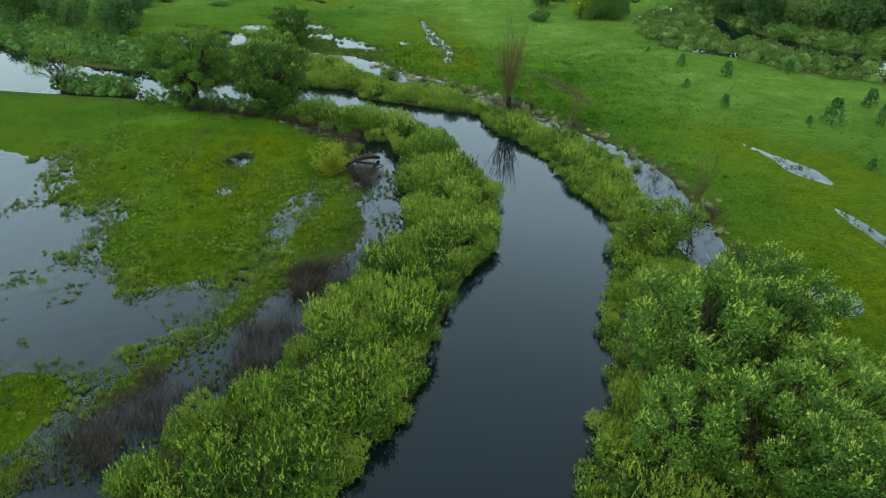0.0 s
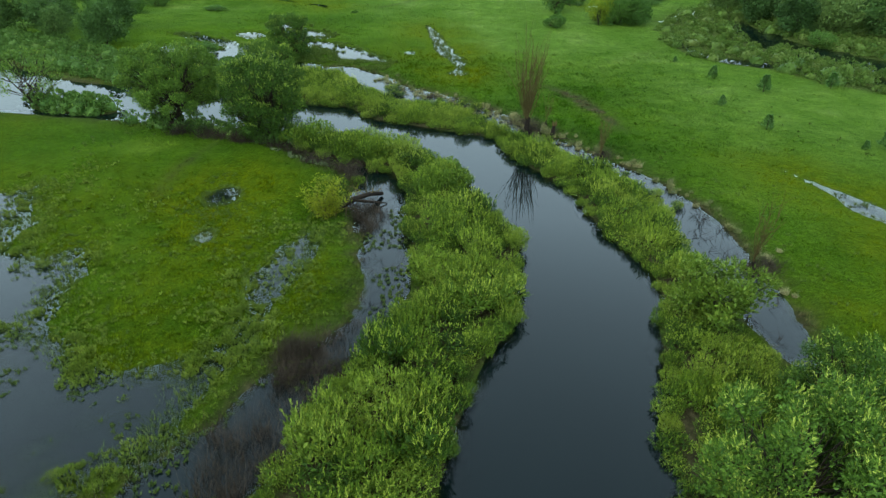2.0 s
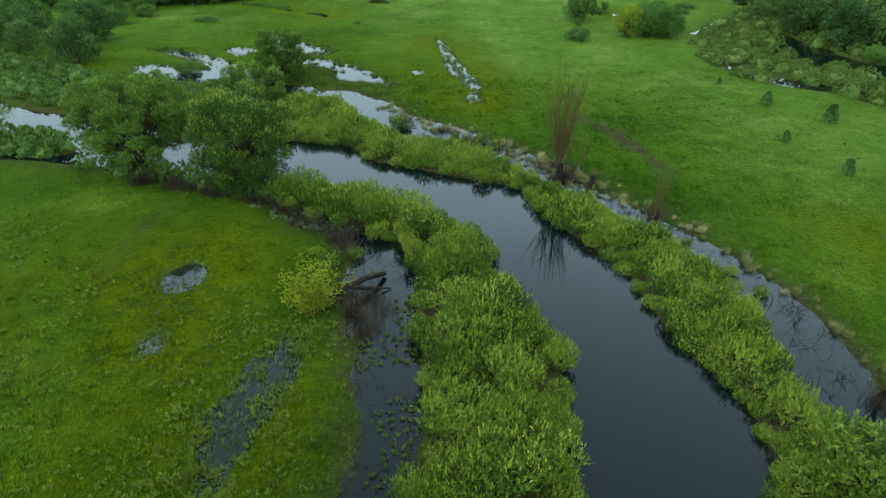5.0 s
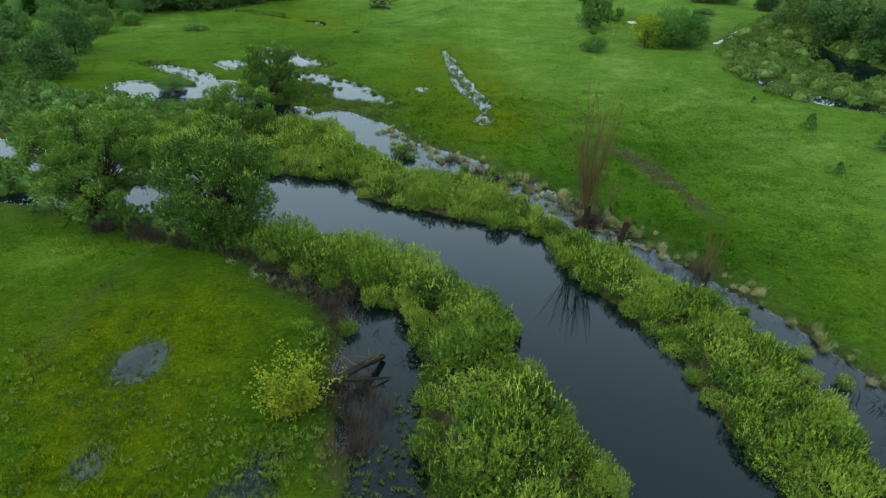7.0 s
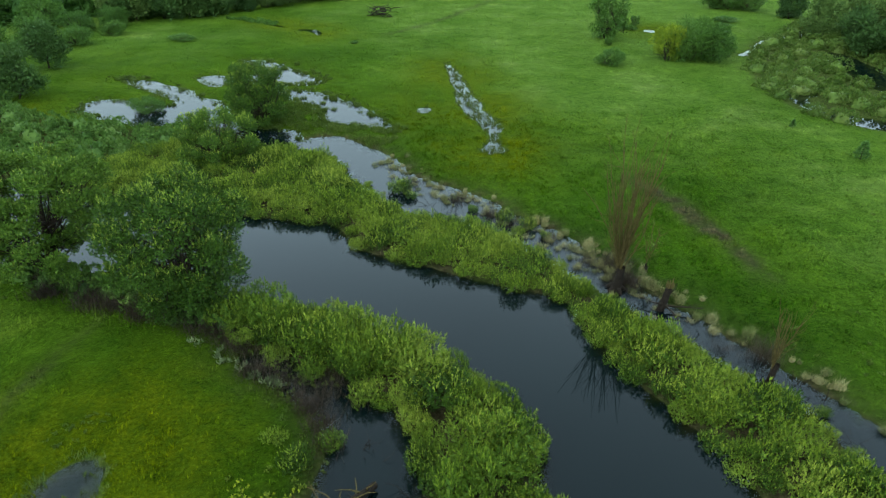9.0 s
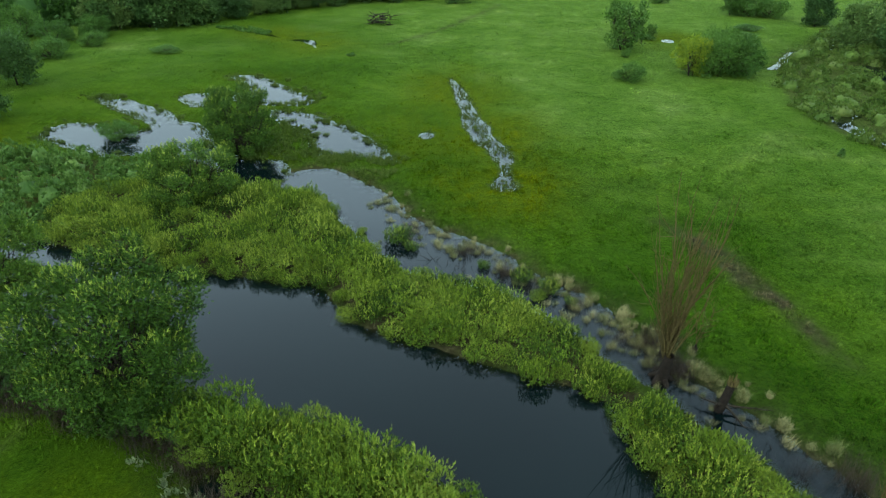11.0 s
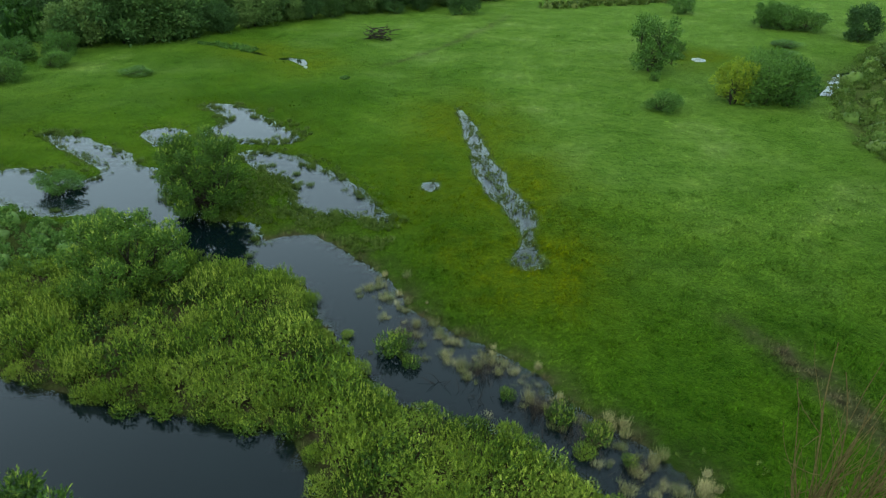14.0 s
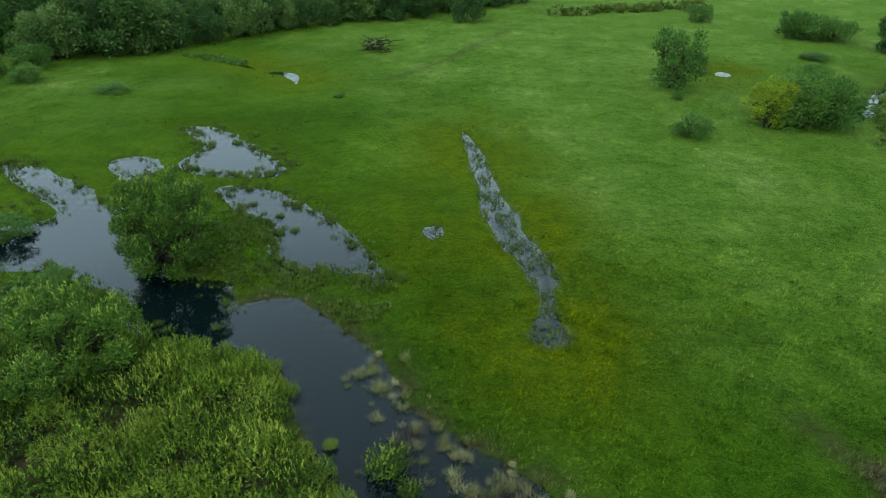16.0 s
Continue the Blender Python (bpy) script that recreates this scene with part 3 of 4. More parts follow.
def grass_field():
    """Tufts of grass over the meadow, thicker near the river."""
    r = np.random.default_rng(21)
    pos, hgt, wid = [], [], []
    for x0, x1, y0, y1, n, hh, ww in ((-36, 32, 16, 66, 60000, 0.20, 0.055), (-36, 36, 66, 112, 48000, 0.22, 0.06), (-75, 70, 84, 175, 12000, 0.16, 0.08)):
        x, y = r.uniform(x0, x1, n), r.uniform(y0, y1, n)
        clump = value_noise(x, y, 1.4, 31) + 0.6 * value_noise(x, y, 0.5, 33)
        fade = np.clip(np.minimum.reduce([(x - x0), (x1 - x), (y1 - y)]) / 14, 0.05, 1)
        keep = (r.uniform(-1.6, 0.9, n) < clump) & (r.uniform(0, 1, n) < fade)
        pos.append(np.stack([x, y], 1)[keep])
        hgt.append((hh * (1 + 0.5 * clump) * r.uniform(0.6, 1.3, n))[keep])
        wid.append(np.full(keep.sum(), ww))
    pos, hgt, wid = np.concatenate(pos), np.concatenate(hgt), np.concatenate(wid)
    f = lay_of_land(pos[:, 0], pos[:, 1])
    keep = (f[0] > -0.05) & (outside(LEFT_BAND, pos[:, 0], pos[:, 1]) > 0.2) & (outside(RIGHT_BAND, pos[:, 0], pos[:, 1]) > 0.2) & (outside(NORTH_BAND, pos[:, 0], pos[:, 1]) > 0.2)
    keep &= (f[0] > 0.03) | (r.uniform(0, 1, len(pos)) < 0.35)
    pos, hgt, wid, z, wet, mud, dry_haze = pos[keep], hgt[keep], wid[keep], f[0][keep], f[1][keep], f[2][keep], f[9][keep]
    k = 5
    base = np.stack([pos[:, 0], pos[:, 1], z - 0.03], 1).repeat(k, 0)
    base[:, :2] += r.normal(size=(len(base), 2)) * 0.07
    v, fa = blades(base, hgt.repeat(k) * r.uniform(0.6, 1.2, len(base)), wid.repeat(k), r.uniform(0.2, 0.9, len(base)), r)
    ob = new("meadow_grass", mesh_of("meadow_grass", v, fa, GRASS, fields={"wet": wet.repeat(k).repeat(3), "mud": mud.repeat(k).repeat(3), "dry_haze": dry_haze.repeat(k).repeat(3)}))
    tagged(ob, "short lush green grass tufts covering the flood meadow", "grass", kind="stuff")


grass_field()


# ---------------------------------------------------------------- shrubs
def shrub_model(name, label, seed, leaf, radius=1.3, tall=1.5, density=50, count=6, size=0.14, spread=9, stems=BARK, group=""):
    """A leafy shrub: wandering stems under a lumpy dome of shoots."""
    r = np.random.default_rng(seed)
    root = new(name)
    root.empty_display_size = 0.2
    lobes = [(0, 0, tall * 0.42, radius * 0.55, 0.85)]
    for k in range(spread):
        a, d = 2 * math.pi * (k + r.uniform(-0.3, 0.3)) / spread, radius * r.uniform(0.45, 0.68)
        R = radius * r.uniform(0.30, 0.48)
        lobes.append((d * math.cos(a), d * math.sin(a), tall * r.uniform(0.2, 0.72), R, r.uniform(0.8, 1.15)))
    p, nrm = lobes_surface(lobes, density, r)
    p[:, 2] = np.maximum(p[:, 2], 0.03)
    axis = unit(nrm * 0.4 + np.array([0, 0, 0.85]) + r.normal(size=p.shape) * 0.25)
    p = p + axis * r.uniform(-0.26, 0.14, (len(p), 1))
    # up-facing shoots get the paler leaf: new growth plus painted top light
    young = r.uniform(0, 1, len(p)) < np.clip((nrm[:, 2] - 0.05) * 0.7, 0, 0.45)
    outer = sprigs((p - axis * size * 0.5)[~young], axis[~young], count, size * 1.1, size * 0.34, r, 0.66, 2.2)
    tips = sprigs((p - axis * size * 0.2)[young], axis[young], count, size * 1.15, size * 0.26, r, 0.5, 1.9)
    q = p[r.integers(0, len(p), len(p) // 2)] * r.uniform(0.5, 0.85, (len(p) // 2, 1))
    inner = leaves(q, unit(r.normal(size=q.shape)), size * 2.0, size * 1.0, r)
    limbs = []
    for k in range(6):
        a = r.uniform(0, 2 * math.pi)
        pts, rad = limb((0.15 * math.cos(a), 0.15 * math.sin(a), -0.25), (math.cos(a) * 0.6, math.sin(a) * 0.6, 0.8), tall * 1.05, 0.03, r, 4)
        limbs.append(tube(pts, rad, 4))
    part("woody_base", mesh_of("woody_base", *join(limbs), stems), root)
    part("foliage", mesh_of("foliage", *join([outer, inner]), leaf), root)
    tagged(part("young_foliage", mesh_of("young_foliage", *tips, LIT_TIP_LEAF), root, "pale young shoot tips, top light put into their colour"), kind="stuff")
    return tagged(root, label, "shrub", group)


def plant_out(models, places, r, zoff=-0.05, smin=0.75, smax=1.25, flat=None, sink=True, tall=1.0):
    """Sets out copies, the models themselves first."""
    used = {}
    heights = lay_of_land(places[:, 0], places[:, 1])[0]
    for (x, y), h in zip(places, heights):
        k = int(r.integers(0, len(models)))
        s = r.uniform(smin, smax)
        z = max(h, -0.15) + zoff
        m = pose(x, y, z, 0, 0, r.uniform(0, 360)) @ Matrix.Diagonal((s, s, s * tall * r.uniform(0.68, 1.32), 1))
        if k in used:
            copy_thing(models[k], m)
        else:
            used[k] = m
    for k, m in used.items():
        models[k].matrix_basis = m


def plant_band(models, zone, r, spacing, smin, smax):
    """Full shrubs along the middle of a strip, smaller ones out to its edges."""
    full = scatter(zone, spacing, r, 1.0)
    edge = scatter(zone, 1.08, r, -0.28, 30000)
    edge = edge[outside(zone, edge[:, 0], edge[:, 1]) > -0.85]
    small = [copy_thing(m, Matrix.Identity(4)) for m in models]
    plant_out(models, full, r, smin=smin, smax=smax)
    plant_out(small, edge, r, smin=0.45, smax=0.75, tall=1.1)


r = np.random.default_rng(5)
bank_shrubs = [shrub_model("riverbank_shrub", "dense bright green leafy shrub on the river bank", 100 + k, SHRUB_LEAF, 1.35, t, group="shrubs of the near bank")
               for k, t in enumerate((1.5, 1.9, 1.3, 1.7, 1.4))]
plant_band(bank_shrubs, LEFT_BAND, r, 1.6, 0.8, 1.3)
for k, (x, y, s) in enumerate(((-15.4, 67.3, 1.2), (-13.4, 67, 1.3), (-11.6, 66.2, 1.35), (-9.8, 65.4, 1.3), (-8, 64.9, 1.35), (-6.2, 64.2, 1.3), (-4.6, 63.2, 1.2))):
    copy_thing(bank_shrubs[k % 5], pose(x, y, height_at(x, y) - 0.05, 0, 0, 67 * k) @ Matrix.Diagonal((s / bank_shrubs[k % 5].scale[0], s / bank_shrubs[k % 5].scale[1], s / bank_shrubs[k % 5].scale[2], 1)))
low_shrubs = [shrub_model("low_shrub", "low spreading yellow-green shrub in the strip between waters", 120 + k, SHRUB_LEAF, 1.25, t, group="shrubs of the strip")
              for k, t in enumerate((0.8, 0.68, 0.9, 0.72))]
plant_band(low_shrubs, RIGHT_BAND, r, 1.4, 0.75, 1.2)
far_shrubs = [shrub_model("spit_shrub", "low mid-green leafy shrub on the reedy spit", 140 + k, SHRUB_LEAF, 1.3, t, density=44, group="shrubs of the far bank")
              for k, t in enumerate((0.78, 0.9, 0.66, 0.82))]
plant_band(far_shrubs, NORTH_BAND, r, 1.45, 0.8, 1.25)


# ---------------------------------------------------------------- trees
def tree_model(name, label, seed, height, radius, leaf=WILLOW_LEAF, lobe_count=20, density=58, count=6, size=0.14, stems=3, low=0.28, lobe=0.33, group="", category="tree", lit_share=0.85, girth=1.0, upright=1.0):
    """A spreading tree: forked trunk, limbs to each leafy bough, an uneven crown with gaps."""
    r = np.random.default_rng(seed)
    root = new(name)
    root.empty_display_size = 0.5
    lobes = []
    for k in range(lobe_count):
        u = (k + 0.5) / lobe_count
        z = low + (0.93 - low) * u ** 0.85
        reach = math.sqrt(max(1 - ((z - 0.52) / 0.56) ** 2, 0.05))
        a = k * 2.4 + r.uniform(-0.5, 0.5)
        d = radius * reach * r.uniform(0.12, 1.0) ** 0.5
        R = radius * lobe * r.uniform(0.6, 1.15)
        lobes.append((d * math.cos(a), d * math.sin(a), height * z - R * 0.2, R, upright * r.uniform(0.75, 1.05)))
    p, nrm = lobes_surface(lobes, density, r, -0.2)
    axis = unit(nrm * 0.65 + np.array([0, 0, 0.55]) + r.normal(size=p.shape) * 0.3)
    p = p + axis * r.uniform(-0.8, 0.8, (len(p), 1)) * size
    # tops of willow lobes turn pale: young shoots and a painted highlight
    young = r.uniform(0, 1, len(p)) < (np.clip((nrm[:, 2] - 0.3) * lit_share, 0, 0.5) if leaf is WILLOW_LEAF else np.zeros(len(p)))
    pieces = [sprigs((p - axis * size * 0.6)[~young], axis[~young], count, size * 1.1, size * 0.34, r, 0.7, 1.8)]
    c = np.array([[l[0], l[1], l[2]] for l in lobes])
    pick = r.integers(0, len(lobes), int(len(p) * 1.5))
    q = c[pick] + r.normal(size=(len(pick), 3)) * np.array([l[3] for l in lobes])[pick][:, None] * 0.42
    pieces.append(leaves(q, unit(r.normal(size=q.shape)), size * 1.4, size * 0.7, r))
    wood, limbs = [], []
    fork = height * 0.16
    for k in range(stems):
        a = 2 * math.pi * k / stems + r.uniform(-0.4, 0.4)
        pts, rad = limb((0.12 * math.cos(a), 0.12 * math.sin(a), -0.4), (0.35 * math.cos(a), 0.35 * math.sin(a), 1), height * 0.55, 0.021 * girth * height, r, 6, 0.12)
        wood.append(tube(pts, rad, 7))
    for l in lobes:
        s = wood[int(r.integers(0, len(wood)))][0]
        start = s[int(len(s) * r.uniform(0.25, 0.85))]
        end = np.array(l[:3])
        mid = (start + end) / 2 + r.normal(size=3) * 0.25 + np.array([0, 0, -0.2])
        limbs.append(tube([start, mid, end], [0.05, 0.03, 0.015], 5))
        for b in range(1 if density > 8 else 0):
            tip = end + unit(r.normal(size=3)) * l[3] * 0.9
            limbs.append(tube([mid, (mid + tip) / 2 + r.normal(size=3) * 0.12, tip], [0.04, 0.03, 0.012], 4))
    part("trunk", smooth_shade(mesh_of("trunk", *join(wood), BARK)), root)
    part("branchwork", mesh_of("branchwork", *join(limbs), BARK), root)
    part("crown", mesh_of("crown", *join(pieces), leaf), root)
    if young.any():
        lit_tips_me = mesh_of("young_foliage", *sprigs((p - axis * size * 0.2)[young], axis[young], count, size * 1.15, size * 0.28, r, 0.55, 1.8), LIT_WILLOW_TIP)
        tagged(part("young_foliage", lit_tips_me, root, "pale young shoot tips, top light put into their colour"), kind="stuff")
    return tagged(root, label, category, group)


def stand(ob, x, y, turn=0, s=1.0, z=None, tall=1.0):
    z = max(height_at(x, y), -0.2) if z is None else z
    ob.matrix_basis = pose(x, y, z, 0, 0, turn) @ Matrix.Diagonal((s, s, s * tall, 1))
    return ob


stand(tree_model("willow_tree", "spreading dark green willow with forked trunk at the water", 201, 8.6, 4.9, lobe_count=95, stems=4, low=0.22, lobe=0.16, lit_share=0.15, girth=1.7, upright=0.75), -28.6, 71.6, 20)
stand(tree_model("willow_tree", "round-crowned green willow with pale shoots on the near bank", 202, 8.0, 3.9, lobe_count=98, stems=3, low=0.10, lobe=0.195, lit_share=0.9, upright=1.15), -18.6, 68.8, 80)
stand(tree_model("willow_tree", "small bushy green willow among marsh shrubs", 203, 4.6, 3.5, lobe_count=46, low=0.12, lobe=0.2, lit_share=0.6), -24.4, 91.4, 140)
stand(tree_model("willow_tree", "round green willow standing alone at the pond", 204, 6.4, 3.2, lobe_count=64, low=0.04, lobe=0.21, lit_share=0.6, girth=1.3), -24.0, 102.4, 200)
big = [tree_model("bank_willow", "tall billowing willow with pale tufted boughs by the river", 210 + k, h, rd, lobe_count=n, low=0.12, lobe=0.19, group="willows by the river", lit_share=0.9, upright=1.35)
       for k, (h, rd, n) in enumerate(((6.9, 3.3, 56), (6.4, 3.1, 52), (5.4, 2.7, 44)))]
stand(big[0], 12.3, 24.6, 0)
stand(big[1], 16.6, 26.6, 60)
stand(big[2], 16.9, 21.4, 100)
for k, x, y, s, turn in ((2, 10.2, 20.2, 0.8, 200), (1, 13.8, 19.2, 0.85, 150), (2, 17.4, 31, 0.85, 300), (0, 15, 14.5, 0.9, 90)):
    copy_thing(big[k], pose(x, y, height_at(x, y), 0, 0, turn) @ Matrix.Diagonal((s, s, s, 1)))
stand(tree_model("bank_bush", "bright green rounded bush beside flooded grass", 216, 2.8, 1.7, SHRUB_LEAF, 18, 34, 8, 0.16, low=0.15, lobe=0.34, category="bush"), 14.6, 39, 0, 1.35)
stand(tree_model("west_willow", "dark willow on the far west bank", 217, 6.5, 3.4, lobe_count=30, density=14, low=0.12, lobe=0.24, lit_share=0.2), -47, 78.4)
far_models = [tree_model("woodland_tree", "dark green broadleaf tree at the edge of the woods", 230 + k, h, rd, EDGE_LEAF, 16, 6, 5, 0.50, 1, 0.14, 0.42, "trees of the wood's edge")
              for k, (h, rd) in enumerate(((8.5, 4.2), (7.0, 3.6), (9.5, 4.0)))]
bush_models = [tree_model("meadow_bush", "rounded dark green bush in the meadow", 240 + k, h, rd, FOREST_LEAF, 22, 26, 5, 0.19, 2, 0.06, 0.32, "bushes in the meadow", "bush")
               for k, (h, rd) in enumerate(((3.4, 2.4), (4.6, 2.2)))]


def set_out(models, rows):
    used = {}
    for k, x, y, s, tall in rows:
        m = pose(x, y, max(height_at(x, y), -0.1), 0, 0, (x * 47 + y * 31) % 360) @ Matrix.Diagonal((s, s, s * tall, 1))
        if k in used:
            copy_thing(models[k], m)
        else:
            used[k] = m
    for k, m in used.items():
        models[k].matrix_basis = m


r = np.random.default_rng(11)
EDGE = smooth([(-64, 154), (-56, 157.5), (-49, 163), (-42, 173), (-36, 179), (-27, 185), (-18, 190), (-8, 198), (-2, 205), (4, 212)], False, 4)
rows = [(k % 3, e[0] + r.uniform(-1.5, 1.5), e[1] + 2.5 + r.uniform(-1, 2), r.uniform(0.5, 0.75), 1.0) for k, e in enumerate(EDGE)]
rows += [(int(r.integers(0, 3)), e[0] - 4 + r.uniform(-3, 3), e[1] + 9 + r.uniform(-2, 3), r.uniform(0.75, 1.05), 1.0) for e in EDGE[::2]]
rows += [(0, -58.5, 160, 1.05, 1.0), (2, -54, 162, 1.0, 1.0), (1, -51, 164, 0.9, 1.0), (0, -5.5, 190.5, 0.62, 1.0),
         (1, -66.6, 117, 0.75, 1.0), (0, -53.8, 109, 0.66, 1.0), (2, -58.3, 123, 0.62, 1.0), (1, -70, 124, 0.8, 1.0), (0, -76, 120, 0.8, 1.0), (2, -63, 113, 0.5, 1.0),
         (0, 60, 128, 0.8, 1.0), (1, 66, 126, 0.95, 1.0), (2, 72, 122, 0.9, 1.0), (1, 58, 140, 0.85, 1.0), (0, 65, 138, 1.0, 1.0), (2, 72, 134, 1.0, 1.0), (1, 80, 128, 1.0, 1.0), (0, 78, 142, 1.0, 1.0),
         (2, 56, 150, 0.75, 1.0), (0, 64, 152, 0.9, 1.0), (1, 72, 150, 1.0, 1.0), (0, 84, 112, 0.9, 1.0), (2, 78, 108, 0.7, 1.0), (1, 72, 166, 0.9, 1.0), (2, 60, 170, 0.6, 1.0)]
set_out(far_models, rows)
set_out(bush_models, [(1, 20.8, 147.6, 1.5, 1.05), (0, 17.9, 130.2, 0.8, 0.72), (0, 29.8, 134, 1.4, 1.05), (0, 33, 134, 1.3, 1.0), (0, 31.4, 136.6, 1.3, 1.1), (1, 28, 160, 0.4, 1.0), (1, 24.4, 156, 0.55, 1.3), (0, 51.4, 179.6, 1.4, 0.8), (1, 48.6, 180.6, 1.1, 0.9), (0, 55, 178.8, 1.3, 0.7),
                      (0, 26.4, 156.6, 0.5, 0.4), (1, 68, 187, 0.6, 0.9), (0, 61, 172, 0.9, 0.4), (0, 38, 195, 1.0, 0.8), (0, -47.4, 141.4, 0.8, 0.3), (0, 43, 158, 0.7, 0.4), (0, 46, 165, 0.9, 0.3), (0, -20, 141, 0.25, 0.5), (1, 20, 143, 0.35, 0.7),
                      (0, -37.4, 106, 0.72, 0.65), (0, -30.4, 99.6, 0.5, 0.6), (0, 60, 118, 0.9, 0.7), (0, -66, 132, 1.0, 0.8), (0, -62, 137, 1.0, 0.7), (0, -70, 140, 1.2, 0.8), (0, -60, 145, 0.8, 0.7), (0, -67, 147, 1.1, 0.8), (0, -63, 151, 1.0, 0.9), (0, -74, 134, 1.2, 0.8), (0, -74, 150, 1.3, 1.0)])
stand(tree_model("golden_bush", "bush with bright yellow-green leaves beside green ones", 250, 4.9, 2.1, GOLD_LEAF, 20, 20, 6, 0.2, 2, 0.06, 0.34, category="bush"), 26.6, 133.4)


def far_growth(name, label, zone, spacing, seed, leaf, size, tall, n=70, inset=0.5):
    """Distant low growth nobody could count, as one lumpy leafy mass."""
    r = np.random.default_rng(seed)
    pts = scatter(zone, spacing, r, inset)
    pieces = []
    f = lay_of_land(pts[:, 0], pts[:, 1])
    for (x, y), z in zip(pts, f[0]):
        if z < -0.03:
            continue
        R = spacing * r.uniform(0.36, 0.95)
        h = tall * R / spacing * r.uniform(1.4, 2.2)
        d = unit(r.normal(size=(n, 3)))
        d[:, 2] = np.abs(d[:, 2])
        p = np.array([x, y, z]) + d * np.array([R, R, h]) * r.uniform(0.8, 1.05, (n, 1))
        axis = unit(d * 0.7 + np.array([0, 0, 0.6]) + r.normal(size=p.shape) * 0.3)
        pieces.append(sprigs(p - axis * size * 0.4, axis, 5, size, size * 0.5, r))
        turn, rise = np.meshgrid(np.arange(9) * 2 * math.pi / 9, np.array([-0.25, 0.35, 0.8, 1.2, 1.5]))
        core = np.stack([np.cos(turn) * np.cos(rise) * R, np.sin(turn) * np.cos(rise) * R, np.sin(rise) * h], 2).reshape(-1, 3) * r.uniform(0.42, 0.72, (45, 1))
        quad = np.array([(i * 9 + j, i * 9 + (j + 1) % 9, i * 9 + 9 + (j + 1) % 9, i * 9 + 9 + j) for i in range(4) for j in range(9)])
        pieces.append((core + np.array([x, y, z]), np.concatenate([quad[:, :3], quad[:, [0, 2, 3]]])))
    return tagged(new(name, mesh_of(name, *join(pieces), leaf)), label, "undergrowth", kind="stuff")


far_growth("marsh_undergrowth", "rough mid-green marsh growth of sedge and low shrubs", MARSH, 1.7, 31, MARSH_LEAF, 0.27, 0.9, 85)
far_growth("stream_undergrowth", "dense green and brownish brush along the side stream", EAST_BRUSH, 2.6, 32, STREAM_LEAF, 0.27, 1.2, 150)
far_growth("island_brush", "low brownish brush on a river islet", ISLET, 1.6, 33, MARSH_LEAF, 0.34, 0.8, 60, 0.1)
far_growth("reed_belt", "pale green reed belt across the far meadow", smooth([(13, 199), (28, 204), (43, 211), (43, 214), (28, 208), (13, 202)]), 2.0, 34, PLANT_LEAF, 0.5, 0.9, 40, 0.1)
far_growth("deep_wood", "dark dense woodland behind the meadow's edge", smooth([(-66, 165), (-52, 176), (-40, 190), (-20, 200), (-4, 216), (6, 228), (-40, 240), (-110, 200), (-120, 150), (-82, 150)]), 4.2, 35, FOREST_LEAF, 0.9, 6.0, 90)
far_growth("dark_rushes", "low dark rushes in a wet hollow of the far meadow", smooth([(-46.4, 160.6), (-42, 160.2), (-37.4, 158.6), (-37, 156.6), (-41, 158)]), 0.9, 38, FOREST_LEAF, 0.22, 0.4, 40, 0.0)
far_growth("willow_underbrush", "dark low undergrowth below the willows", smooth([(-34, 72.8), (-29, 71), (-24, 69.2), (-17, 66.4), (-14.6, 66.4), (-15, 68.4), (-21, 70.6), (-27, 72.6), (-34, 74)]), 1.3, 36, MARSH_LEAF, 0.3, 0.9, 60, 0.05)


# ---------------------------------------------------------------- dead wood
def dead_tree(name, label, seed, height, spread, stems, thick, trunk, twigs=5, mat=DEAD_BARK, leaf=None):
    """A bare tree: a short dark trunk, then many thin rising stems with twigs."""
    r = np.random.default_rng(seed)
    root = new(name)
    pts, rad = limb((0, 0, -0.5), (0.04, 0, 1), trunk + 0.5, thick, r, 4, 0.05, tip=0.7)
    foot = [tube(pts, rad, 9)]
    for k in range(5):
        a = 2 * math.pi * k / 5
        foot.append(tube([(0.1 * math.cos(a), 0.1 * math.sin(a), 0.35), (thick * 1.5 * math.cos(a), thick * 1.5 * math.sin(a), 0.05), (thick * 2.4 * math.cos(a), thick * 2.4 * math.sin(a), -0.3)], [thick * 0.6, thick * 0.45, thick * 0.2], 5))
    part("trunk", smooth_shade(mesh_of("trunk", *join(foot), BLACK_BARK)), root, "wet black trunk foot")
    fine, tips = [], []
    for k in range(stems):
        a, lean = k * 2.4 + r.uniform(-0.4, 0.4), (0.1 + 0.7 * k / stems) * spread
        long = (height - trunk) * r.uniform(0.8, 1.05) * (1 - 0.35 * k / stems)
        pts, rad = limb((0, 0, trunk * r.uniform(0.55, 1.0)), (lean * math.cos(a), lean * math.sin(a), 1), long, thick * r.uniform(0.09, 0.18), r, 9, 0.07, 0.08, 0.25)
        part("branch", mesh_of("branch", *tube(pts, rad, 5), mat), root)
        for b in range(twigs):
            i = int(r.integers(1, 7))
            q, s = limb(pts[i], unit(pts[i] - pts[i - 1]) + r.normal(size=3) * 0.38, long * r.uniform(0.12, 0.30), 0.018, r, 4, 0.10, 0.12, 0.4)
            fine.append(tube(q, s, 3))
            tips.append(q[-1])
    tagged(part("twig_growth", mesh_of("twig_growth", *join(fine), mat), root), kind="stuff")
    if leaf is not None:
        at = np.array(tips)[r.uniform(0, 1, len(tips)) < 0.5]
        part("young_foliage", mesh_of("young_foliage", *sprigs(at, unit(r.normal(size=at.shape) + np.array([0, 0, 0.8])), 4, 0.2, 0.08, r), leaf), root)
    return tagged(root, label, "dead tree")


